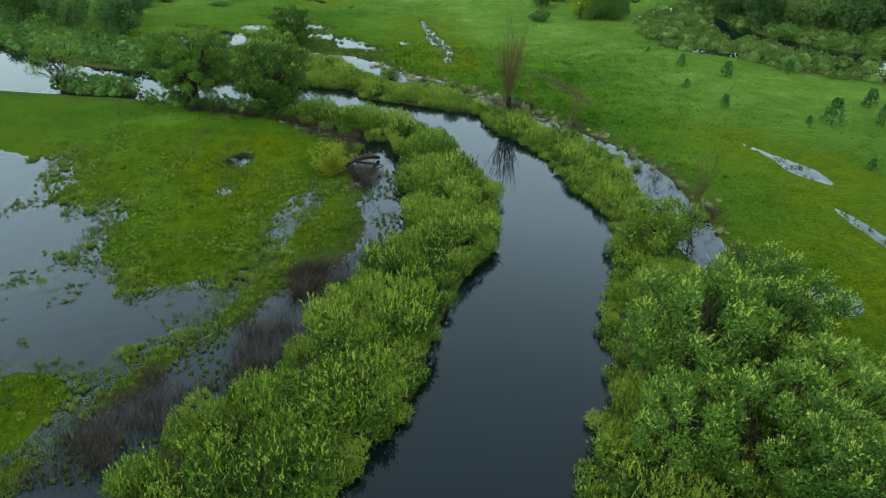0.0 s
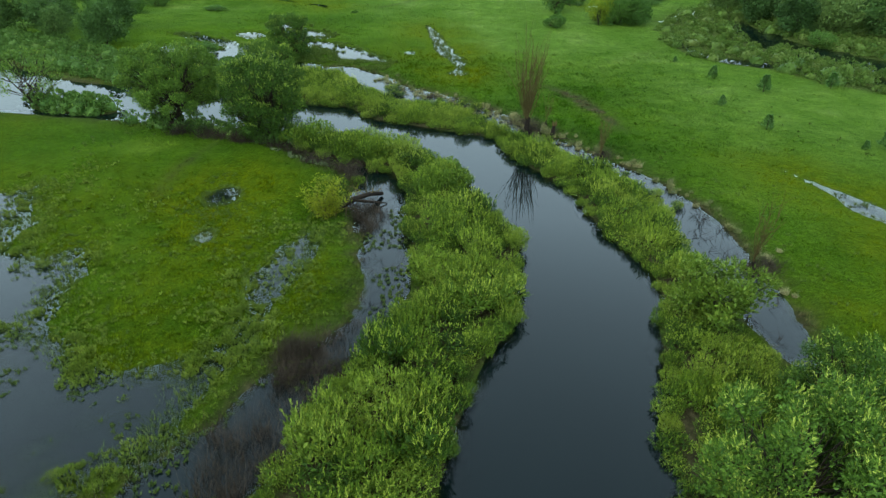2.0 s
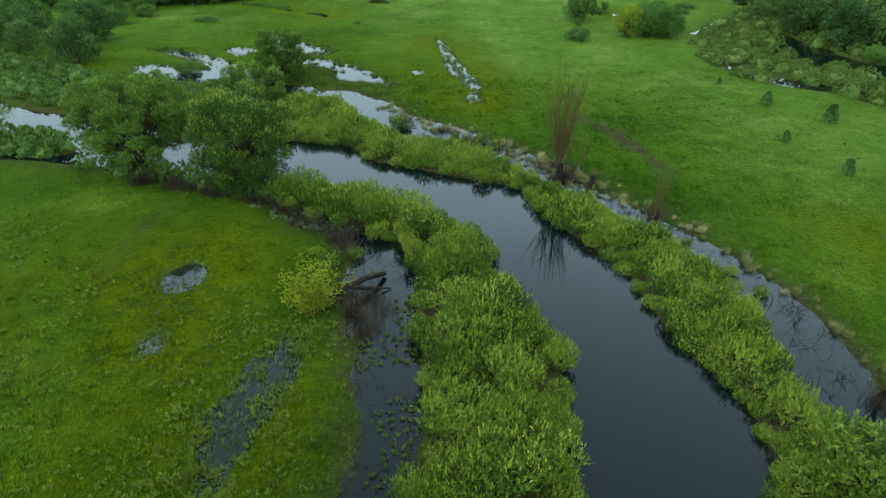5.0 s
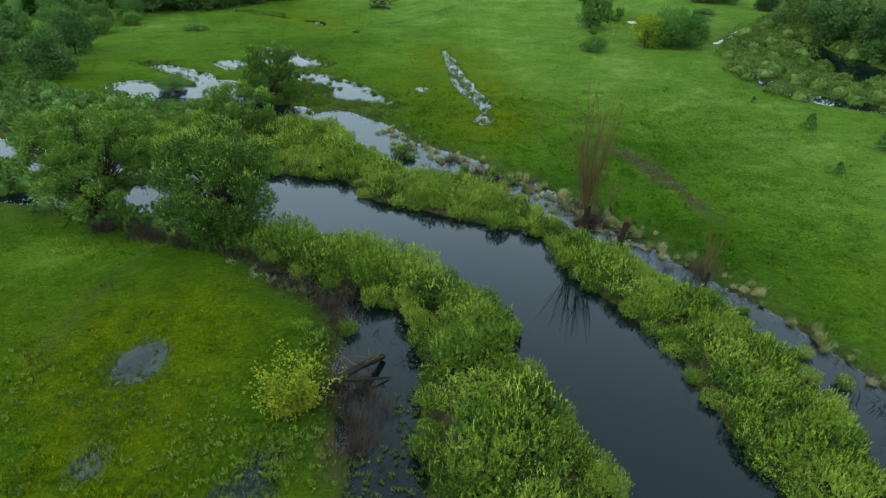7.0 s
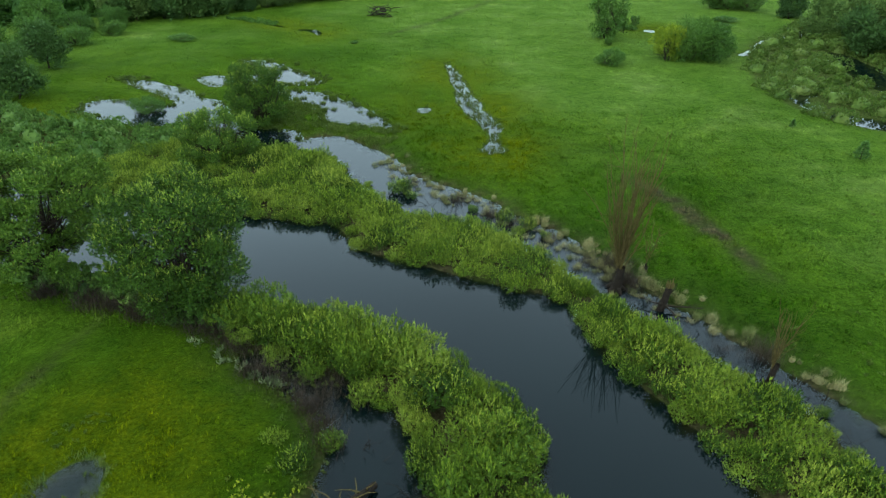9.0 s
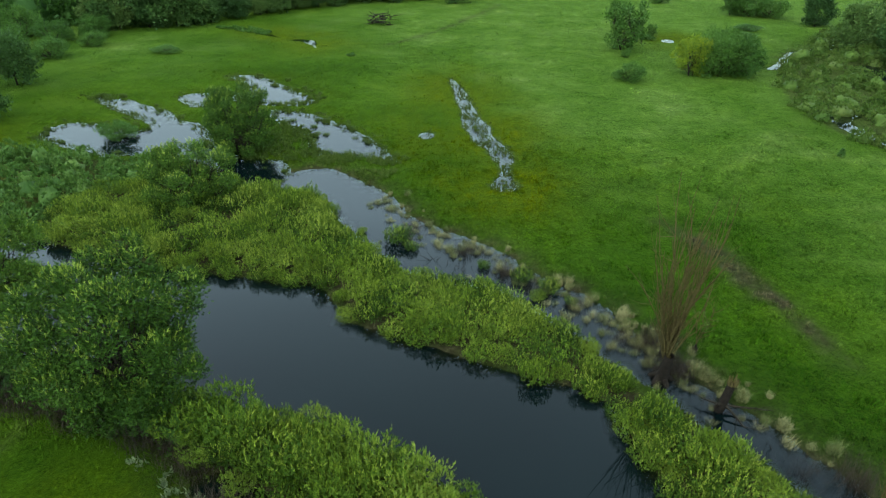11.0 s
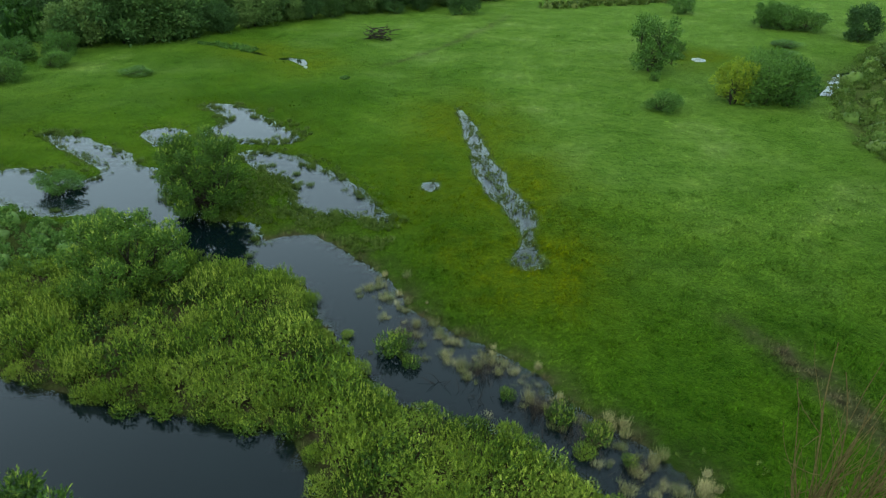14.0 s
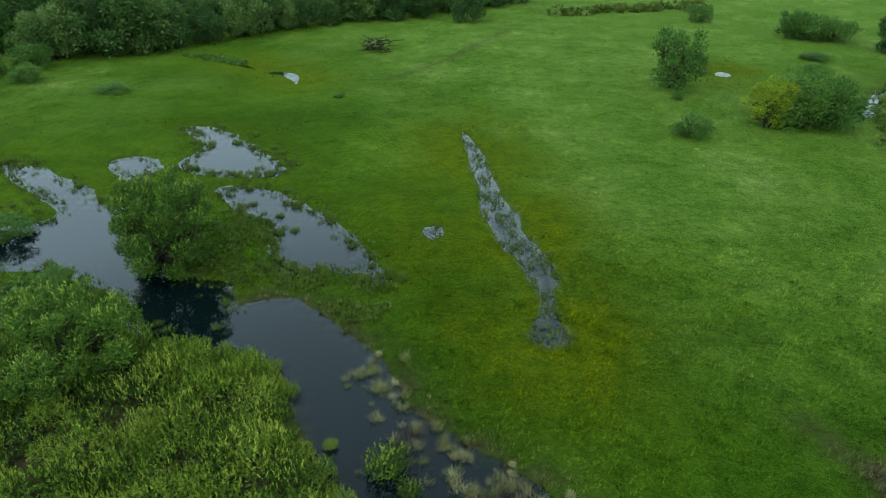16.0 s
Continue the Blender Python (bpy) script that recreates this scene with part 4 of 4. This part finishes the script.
stand(dead_tree("dead_willow", "tall bare brown willow with many upright stems in shallow water", 301, 11.4, 0.44, 28, 0.33, 1.8, 9, leaf=None), 7.1, 72.3, 0, z=0)
stand(dead_tree("dead_sapling", "thin bare reddish tree standing in shallow water", 302, 6.2, 0.3, 10, 0.19, 1.6, 5), 12.9, 63.4, 0, z=0)
stand(dead_tree("sparse_willow", "sparse half-dead willow with thin green shoots on the bank", 303, 7.2, 0.3, 9, 0.16, 0.7, 7, leaf=WILLOW_LEAF), 19.8, 45.9, 0)


stand(dead_tree("pale_sapling", "slender half-leaved sapling at the meadow's edge", 304, 4.6, 0.35, 4, 0.08, 0.6, 12, leaf=PLANT_LEAF), 9.4, 74.4, 0)


def broken_stump():
    r = np.random.default_rng(305)
    root = new("broken_stump")
    pts, rad = limb((0, 0, -0.5), (0.08, 0, 1), 2.3, 0.26, r, 5, 0.10, tip=0.7)
    part("trunk", smooth_shade(mesh_of("trunk", *tube(pts, rad, 9), BLACK_BARK)), root, "black wet broken trunk")
    spikes, boughs = [], []
    for k in range(9):
        a = 2 * math.pi * k / 9
        s = pts[-1] + np.array([0.18 * math.cos(a), 0.18 * math.sin(a), -0.1])
        spikes.append(tube([s, s + np.array([0.06 * math.cos(a), 0.06 * math.sin(a), r.uniform(0.2, 0.7)])], [0.07, 0.01], 4))
    for way, long in (((1, -0.2, 0.0), 2.4), ((-1, 0.3, -0.15), 1.5), ((0.7, -0.9, -0.25), 2.2), ((0.5, 0.8, 0.5), 1.4), ((-0.4, -0.6, 0.3), 1.2), ((0.9, 0.4, 0.3), 1.6)):
        q, s = limb(pts[2] * r.uniform(0.8, 1.3), way, long, 0.07, r, 5, 0.16)
        boughs.append(tube(q, s, 5))
        for b in range(4):
            i = int(r.integers(2, 5))
            q2, s2 = limb(q[i], r.normal(size=3) + np.array(way), long * 0.35, 0.025, r, 3, 0.2)
            boughs.append(tube(q2, s2, 3))
    part("splinters", mesh_of("splinters", *join(spikes), DEAD_BARK), root, "pale splintered break")
    part("bough_growth", mesh_of("bough_growth", *join(boughs), BARK), root)
    stand(tagged(root, "dark broken willow stump with splintered top and boughs", "stump"), 9.2, 70.2, 0, z=0)


broken_stump()


def fallen_log():
    r = np.random.default_rng(306)
    root = new("fallen_log")
    main, rad = limb((-9.6, 52.6, 0.1), (1, 0.55, 0.1), 5.2, 0.22, r, 8, 0.10, 0.0, 0.75)
    main[:, 2] = 0.2 + 0.65 * np.sin(np.linspace(0, math.pi, len(main)))
    second, rad2 = limb(main[3], (0.9, 0.15, 0.0), 2.9, 0.16, r, 6, 0.12)
    second[:, 2] = np.linspace(main[3][2], 0.05, len(second))
    part("trunk", smooth_shade(mesh_of("trunk", *join([tube(main, rad, 9), tube(second, rad2, 8)]), BLACK_BARK)), root)
    for k in range(22):
        i = int(r.integers(0, 8))
        q, s = limb(main[i], r.normal(size=3) + np.array([-0.3, -0.3, 0.5]), r.uniform(0.6, 1.7), 0.045, r, 4, 0.2)
        part("bough", mesh_of("bough", *tube(q, s, 4), DEAD_BARK), root)
    tagged(root, "dark forked fallen willow trunk lying in swamp water", "log")


fallen_log()


def dead_brush(places, r):
    """Thickets of bare upright twigs, past counting."""
    pieces = []
    for x, y in places:
        n, tall, w = 300, r.uniform(0.6, 1.4), r.uniform(0.3, 0.55)
        at = np.stack([x + r.normal(size=n) * w, y + r.normal(size=n) * w, np.full(n, max(height_at(x, y), -0.15) - 0.1)], 1)
        pieces.append(blades(at, tall * r.uniform(0.3, 1.1, n), 0.024, r.uniform(0.0, 1.0, n), r))
    tagged(new("dead_brush", mesh_of("dead_brush", *join(pieces), BRUSH_TWIG)), "thickets of bare purple-brown twigs in dark water", "brush", kind="stuff")


r = np.random.default_rng(41)
spots = scatter(SWAMP, 0.95, r, 0.05)
spots = spots[value_noise(spots[:, 0], spots[:, 1], 3.0, 51) > np.where(spots[:, 1] < 31, 0.0, 0.12)]
shore_line = smooth([(-7.6, 88.6), (-4, 86.2), (-1.2, 83.8), (1.6, 81), (4.6, 78), (7, 74.8), (9.6, 71.4), (12.4, 67.4), (15, 63.8)], False, 5)
dead_brush(np.vstack([spots, shore_line[r.integers(0, len(shore_line), 13)] + r.normal(size=(13, 2)) * 0.6, r.uniform((-9.4, 33.2), (-6.8, 36.4), (9, 2)), r.uniform((19.2, 44.4), (21.2, 46.2), (5, 2)), r.normal(size=(4, 2)) * 0.5 + np.array([7.1, 72.8]),
                      np.stack([np.linspace(-29, -14.5, 26), np.linspace(70.6, 65.8, 26)], 1) + r.normal(size=(26, 2)) * 0.35]), r)


def drowned_branches(places, r):
    """Black branches past counting that stick out of the shallows."""
    rods = []
    for x, y in places:
        for k in range(8):
            a = r.uniform(0, 6.28)
            q, s = limb((x + r.normal() * 0.2, y + r.normal() * 0.2, -0.15), (math.cos(a), math.sin(a), r.uniform(0.2, 1.2)), r.uniform(0.4, 1.3), 0.022, r, 4, 0.25)
            rods.append(tube(q, s, 4))
    tagged(new("drowned_branches", mesh_of("drowned_branches", *join(rods), BLACK_BARK)), "black drowned branches sticking out of shallow water", "branches", kind="stuff")


back_line = smooth([(-4, 84), (-1, 82), (2, 79.4), (5, 76), (8.6, 71), (11.6, 67), (14.6, 63.4), (17, 58.4), (18.2, 53.6), (18.2, 48.6), (17.8, 43), (18.6, 38)], False, 4)
picks = back_line[r.integers(0, len(back_line), 40)] + r.normal(size=(40, 2)) * 0.8
drowned_branches(np.vstack([picks, r.uniform((-7.6, 38), (-4, 60), (18, 2)), r.uniform((17, 46), (19.4, 54), (10, 2))]), r)


# ---------------------------------------------------------------- low plants
def yellow_shrub():
    r = np.random.default_rng(330)
    root = new("yellow_shrub")
    rods, at, way = [], [], []
    for k in range(46):
        a, lean = r.uniform(0, 6.28), r.uniform(0.1, 0.75)
        q, s = limb((r.normal() * 0.25, r.normal() * 0.25, -0.2), (lean * math.cos(a), lean * math.sin(a), 1), r.uniform(1.6, 3.1), 0.022, r, 7, 0.08)
        rods.append(tube(q, s, 4))
        for i in range(2, 8):
            for b in range(8):
                at.append(q[i] + r.normal(size=3) * 0.13)
                way.append(unit(q[i] - q[i - 1] + r.normal(size=3) * 0.4))
    part("woody_base", mesh_of("woody_base", *join(rods), DEAD_BARK), root)
    part("foliage", mesh_of("foliage", *sprigs(np.array(at), np.array(way), 6, 0.12, 0.035, r, 0.6), YELLOW_LEAF), root)
    stand(tagged(root, "upright bright yellow-green willow shrub beside a fallen trunk", "shrub"), -9.9, 52.2, 0, 1.12, z=0)


yellow_shrub()


def tussock_model(seed, tall, width, n, mat, name, label, category, group, blade=0.035):
    r = np.random.default_rng(seed)
    a, d = r.uniform(0, 6.28, n), width * np.sqrt(r.uniform(0, 1, n)) * 0.5
    at = np.stack([d * np.cos(a), d * np.sin(a), np.full(n, -0.1)], 1)
    v, f = blades(at, tall * r.uniform(0.5, 1.15, n), blade, r.uniform(0.1, 0.8, n), r)
    return tagged(new(name, mesh_of(name, v, f, mat)), label, category, group)


r = np.random.default_rng(43)
sedge = [tussock_model(340 + k, t, w, 170, SEDGE_LEAF, "sedge_tussock", "pale straw and green sedge tussock at the water's edge", "sedge", "sedge tussocks") for k, (t, w) in enumerate(((0.75, 0.8), (0.55, 0.6), (0.9, 1.0)))]
shore = smooth([(-9.4, 93), (-7, 89.6), (-4, 87), (-0.6, 84), (2.4, 81.2), (5.2, 78.2), (7.4, 75.6), (10, 72), (13, 67.6), (15.6, 64), (17.8, 60), (19.6, 55.6), (20.8, 49), (20.6, 42)], False, 6)
places = shore[(len(shore) * r.uniform(0, 1, 120) ** 1.3).astype(int)] + r.normal(size=(120, 2)) * 0.5
rough = shore[r.integers(0, 44, 170)] + r.normal(size=(170, 2)) * 0.8 + np.array([-0.6, -0.8])
flower = np.stack([r.uniform(-17.4, -11.4, 22), np.zeros(22)], 1)
flower[:, 1] = 65.6 - (flower[:, 0] + 17.4) * 0.55 + r.normal(size=22) * 0.25
plant_out(sedge, np.vstack([places, rough]), r, 0.05, 0.3, 0.66)
pond_clumps = [tussock_model(345 + k, 0.5, w, 150, PLANT_LEAF, "pond_tussock", "dark green tussock standing in the meadow pond", "tussock", "pond tussocks", 0.05) for k, w in enumerate((0.8, 0.6))]
ring = np.vstack([POND_WEST[r.integers(0, len(POND_WEST), 70)], POND_EAST[r.integers(0, len(POND_EAST), 70)], POND_NORTH[r.integers(0, len(POND_NORTH), 70)]]) + r.normal(size=(210, 2)) * 0.7
plant_out(pond_clumps, ring, r, 0.03, 0.45, 1.1)
edge = r.uniform((-38, 24), (-9, 60), (5200, 2))
f = lay_of_land(edge[:, 0], edge[:, 1])
edge = edge[(np.abs(f[5] + 0.4) < r.uniform(0, 2.6, len(edge))) & (value_noise(edge[:, 0], edge[:, 1], 3.2, 77) > r.uniform(-0.5, 0.6, len(edge))) & (f[6] > 0.8)]
def leafy_clump(seed, width, tall, shoots):
    """A leafy tussock: upright shoots, longest in the middle."""
    r = np.random.default_rng(seed)
    a, d = r.uniform(0, 6.28, shoots), width * 0.5 * np.sqrt(r.uniform(0, 1, shoots))
    at = np.stack([d * np.cos(a), d * np.sin(a), tall * r.uniform(0.0, 0.6, shoots) * (1 - d / width)], 1)
    axis = unit(np.stack([np.cos(a) * d / width, np.sin(a) * d / width, np.ones(shoots)], 1) + r.normal(size=(shoots, 3)) * 0.2)
    v, f = sprigs(at - np.array([0, 0, 0.06]), axis, 8, tall * 0.42, tall * 0.11, r, 0.7, 1.2)
    return tagged(new("flood_tussock", mesh_of("flood_tussock", v, f, HERB_LEAF)), "light green leafy tussock at the edge of the flooded meadow", "tussock", "flood tussocks")


flood_clumps = [leafy_clump(355 + k, w, t, n) for k, (w, t, n) in enumerate(((0.6, 0.36, 26), (0.42, 0.3, 18), (0.8, 0.42, 36)))]
plant_out(flood_clumps, edge[:290], r, 0.02, 0.5, 1.1)
islet = shrub_model("islet_shrub", "small bright green shrub growing out of the channel", 350, SHRUB_LEAF, 1.2, 1.0, group="islet shrubs")
stand(islet, -7.9, 86.4, 0, 0.95, z=-0.05)
for x, y, s in ((-6.8, 85.2, 0.55), (-10.6, 87.6, 0.35), (0.6, 81.6, 0.75), (2.2, 80.4, 0.7), (1.4, 79.4, 0.5), (-1.8, 83, 0.45), (3.4, 79, 0.4), (-9.8, 57.4, 0.8), (-8.4, 58.6, 0.6), (-11, 58.8, 0.6), (16.6, 57.6, 0.5), (17.6, 55.2, 0.5), (14.9, 61.6, 0.4)):
    copy_thing(islet, pose(x, y, -0.05, 0, 0, x * 70) @ Matrix.Diagonal((s, s, s, 1)))


def scattered_plants(name, label, places, r, mat, tall, count=5, category="plants", per=6):
    """Uncounted leafy marsh plants standing in shallow water and wet grass."""
    f = lay_of_land(places[:, 0], places[:, 1])
    z = np.maximum(f[0], -0.03)
    at = np.stack([places[:, 0], places[:, 1], z], 1).repeat(per, 0)
    at[:, :2] += r.normal(size=(len(at), 2)) * tall * 0.35
    axis = unit(np.array([0, 0, 1.0]) + r.normal(size=at.shape) * 0.3)
    size = tall * r.uniform(0.5, 1.0)
    return tagged(new(name, mesh_of(name, *sprigs(at, axis, count, size, size * 0.3, r, 0.7), mat)), label, category, kind="stuff")


def wet_places(r, box, n, test):
    p = r.uniform(box[:2], box[2:], (n, 2))
    f = lay_of_land(p[:, 0], p[:, 1])
    return p[test(p, f)]


r = np.random.default_rng(47)
verge = wet_places(r, (-34, 18, -5, 62), 9000, lambda p, f: (f[0] > -0.12) & (np.abs(f[0]) < 0.16) & (outside(LEFT_BAND, p[:, 0], p[:, 1]) > 0.3) & (value_noise(p[:, 0], p[:, 1], 2.2, 61) > r.uniform(-0.1, 0.9, len(p))))
scattered_plants("marsh_plants", "light green leafy marsh plants in flooded grass", verge, r, PLANT_LEAF, 0.2, per=7)
sodden = scatter(SWAMP, 0.42, r, 0.0, 20000)
sodden = sodden[value_noise(sodden[:, 0], sodden[:, 1], 2.4, 69) > np.where(sodden[:, 1] < 31, -0.35, 0.15)]
scattered_plants("swamp_plants", "green leafy swamp plants among dead brush", sodden, r, PLANT_LEAF, 0.24, 6, per=8)
margin = wet_places(r, (-50, 84, 0, 134), 15000, lambda p, f: (f[0] > -0.14) & (f[0] < 0.1) & (f[7] < 3.0) & (f[4] > 0) & (value_noise(p[:, 0], p[:, 1], 1.8, 63) > r.uniform(-0.3, 0.9, len(p))))
scattered_plants("pond_plants", "green water plants fringing the meadow ponds", margin, r, PLANT_LEAF, 0.24, 4, per=3)
strewn = wet_places(r, (-7, 95, 3, 132), 3600, lambda p, f: (f[8] < 0.3) & (value_noise(p[:, 0], p[:, 1], 0.9, 65) > r.uniform(-0.9, 0.7, len(p))))
puddly = wet_places(r, (-22, 28, 38, 130), 34000, lambda p, f: (f[8] < 0.15) & (value_noise(p[:, 0], p[:, 1], 0.9, 65) > r.uniform(-0.2, 0.9, len(p))))
scattered_plants("puddle_grass", "thin grass standing in rain puddles", np.vstack([puddly, strewn]), r, PLANT_LEAF, 0.24, 3, "grass", 3)
tall_herb = wet_places(r, (-36, 18, 42, 84), 4000, lambda p, f: (f[0] > 0.06) & (outside(LEFT_BAND, p[:, 0], p[:, 1]) > 0.4) & (outside(RIGHT_BAND, p[:, 0], p[:, 1]) > 0.4) & (outside(NORTH_BAND, p[:, 0], p[:, 1]) > 0.4) & (value_noise(p[:, 0], p[:, 1], 6, 67) > r.uniform(0.0, 1.4, len(p))))
scattered_plants("meadow_herbs", "taller green herbs dotted through the meadow", tall_herb, r, PLANT_LEAF, 0.26, 4, "herbs", 4)


herb = wet_places(r, (-38, 22, -6, 62), 9000, lambda p, f: (f[0] > -0.05) & (outside(LEFT_BAND, p[:, 0], p[:, 1]) > 0.3) & (f[6] > 0.3) & (np.exp(-np.abs(f[5]) / 5.0) + 0.55 * value_noise(p[:, 0], p[:, 1], 3.4, 81) > r.uniform(0.35, 1.7, len(p))))
scattered_plants("herb_growth", "tall light green herbs dotted over the wet meadow", herb, r, HERB_LEAF, 0.19, 6, "herbs", 6)
strip = smooth([(-22.8, 101.6), (-16.6, 100.8), (-13, 98.8), (-10.6, 96.8), (-9.2, 99), (-9.6, 101), (-14.5, 102.2), (-17.6, 103.5), (-18.4, 106.5), (-20, 109.4), (-22.6, 110), (-23, 105.6)])
tufty = scatter(strip, 0.32, r, -0.4, 6000)
tufty = tufty[value_noise(tufty[:, 0], tufty[:, 1], 1.6, 83) > -0.35]
scattered_plants("strip_plants", "rough light green marsh plants between two ponds", tufty, r, PLANT_LEAF, 0.24, 6, "plants", 6)
scattered_plants("flowering_herbs", "pale flowering herbs along the willow bank", flower, r, FLOWER, 0.3, 5, "herbs", 5)


def emergent_grass():
    """Thin grass standing in the shallow edges of the flood and the pools."""
    r = np.random.default_rng(71)
    p = np.vstack([r.uniform((-36, 18), (-6, 60), (60000, 2)), r.uniform((-46, 96), (-8, 132), (30000, 2)), r.uniform((-6, 94), (3, 127), (2400, 2)), r.uniform((-22, 46), (-16, 58), (3000, 2))])
    f = lay_of_land(p[:, 0], p[:, 1])
    edge = np.minimum.reduce([np.abs(f[5] + 0.6) / 1.6, np.abs(f[7] + 0.3) / 1.0, np.abs(f[8] - 0.1) / 0.35])
    narrow = (f[5] < 0.4) & (p[:, 0] > -15) & (p[:, 0] < -9.5)
    keep = (f[0] > -0.3) & (f[0] < 0.14) & (value_noise(p[:, 0], p[:, 1], 1.5, 73) + 0.35 > r.uniform(-0.6, 1.4, len(p))) & ((edge < r.uniform(0, 1, len(p))) | (narrow & (r.uniform(0, 1, len(p)) < 0.75)))
    p, z = p[keep], np.maximum(f[0][keep], -0.04)
    at = np.stack([p[:, 0], p[:, 1], z - 0.02], 1).repeat(4, 0)
    at[:, :2] += r.normal(size=(len(at), 2)) * 0.09
    v, fa = blades(at, r.uniform(0.12, 0.34, len(at)), 0.05, r.uniform(0.2, 0.9, len(at)), r)
    tagged(new("emergent_grass", mesh_of("emergent_grass", v, fa, PLANT_LEAF)), "thin green grass standing in shallow flood water", "grass", kind="stuff")


emergent_grass()


# ---------------------------------------------------------------- young pines and the far heap
def pine_model(seed, tall):
    r = np.random.default_rng(seed)
    root = new("young_pine")
    part("trunk", mesh_of("trunk", *tube([(0, 0, -0.1), (0, 0, tall * 0.5), (0, 0, tall)], [0.05, 0.03, 0.01], 6), BARK), root)
    at, way = [], []
    for k in range(int(tall * 9)):
        u = (k + 0.5) / int(tall * 9)
        for b in range(10):
            a, d = r.uniform(0, 6.28), tall * 0.36 * (1 - u) ** 0.75 * r.uniform(0.1, 1.0) ** 0.5
            at.append((d * math.cos(a), d * math.sin(a), tall * (0.06 + 0.9 * u) + d * 0.2))
            way.append((math.cos(a), math.sin(a), 0.6))
    part("needles", mesh_of("needles", *sprigs(np.array(at), unit(np.array(way)), 7, 0.28, 0.075, r), PINE_LEAF), root)
    return tagged(root, "small dark green young pine alone in the meadow", "pine", "young pines")


set_out([pine_model(360, 2.3), pine_model(361, 1.9)],
        [(k % 2, x, y, s, 1.0) for k, (x, y, s) in enumerate(((34.1, 95, 0.75), (38.4, 89, 1.1), (48, 91.3, 0.9), (32.6, 74.2, 0.85), (42.4, 68.7, 1.3), (50.3, 75.4, 1.2), (30.9, 82.6, 0.55), (39.8, 68.5, 0.5), (47.6, 68, 1.2), (39.2, 55.5, 0.6), (60, 150, 0.9), (31.8, 104, 0.45)))])


def wood_heap():
    r = np.random.default_rng(370)
    rods = []
    for k in range(70):
        a = r.uniform(0, 6.28)
        s = np.array([r.normal() * 1.1, r.normal() * 0.8, 0.1 + 1.6 * (k / 70)])
        q, rad = limb(s, (math.cos(a), math.sin(a), r.uniform(-0.1, 0.3)), r.uniform(1, 2.4), r.uniform(0.05, 0.13), r, 4, 0.15)
        q[:, 2] = np.maximum(q[:, 2], 0.05)
        rods.append(tube(q, rad, 5))
    ob = new("wood_heap", mesh_of("wood_heap", *join(rods), BARK))
    stand(tagged(ob, "grey heap of cut branches in the far meadow", "heap"), -18.9, 166.5)


wood_heap()
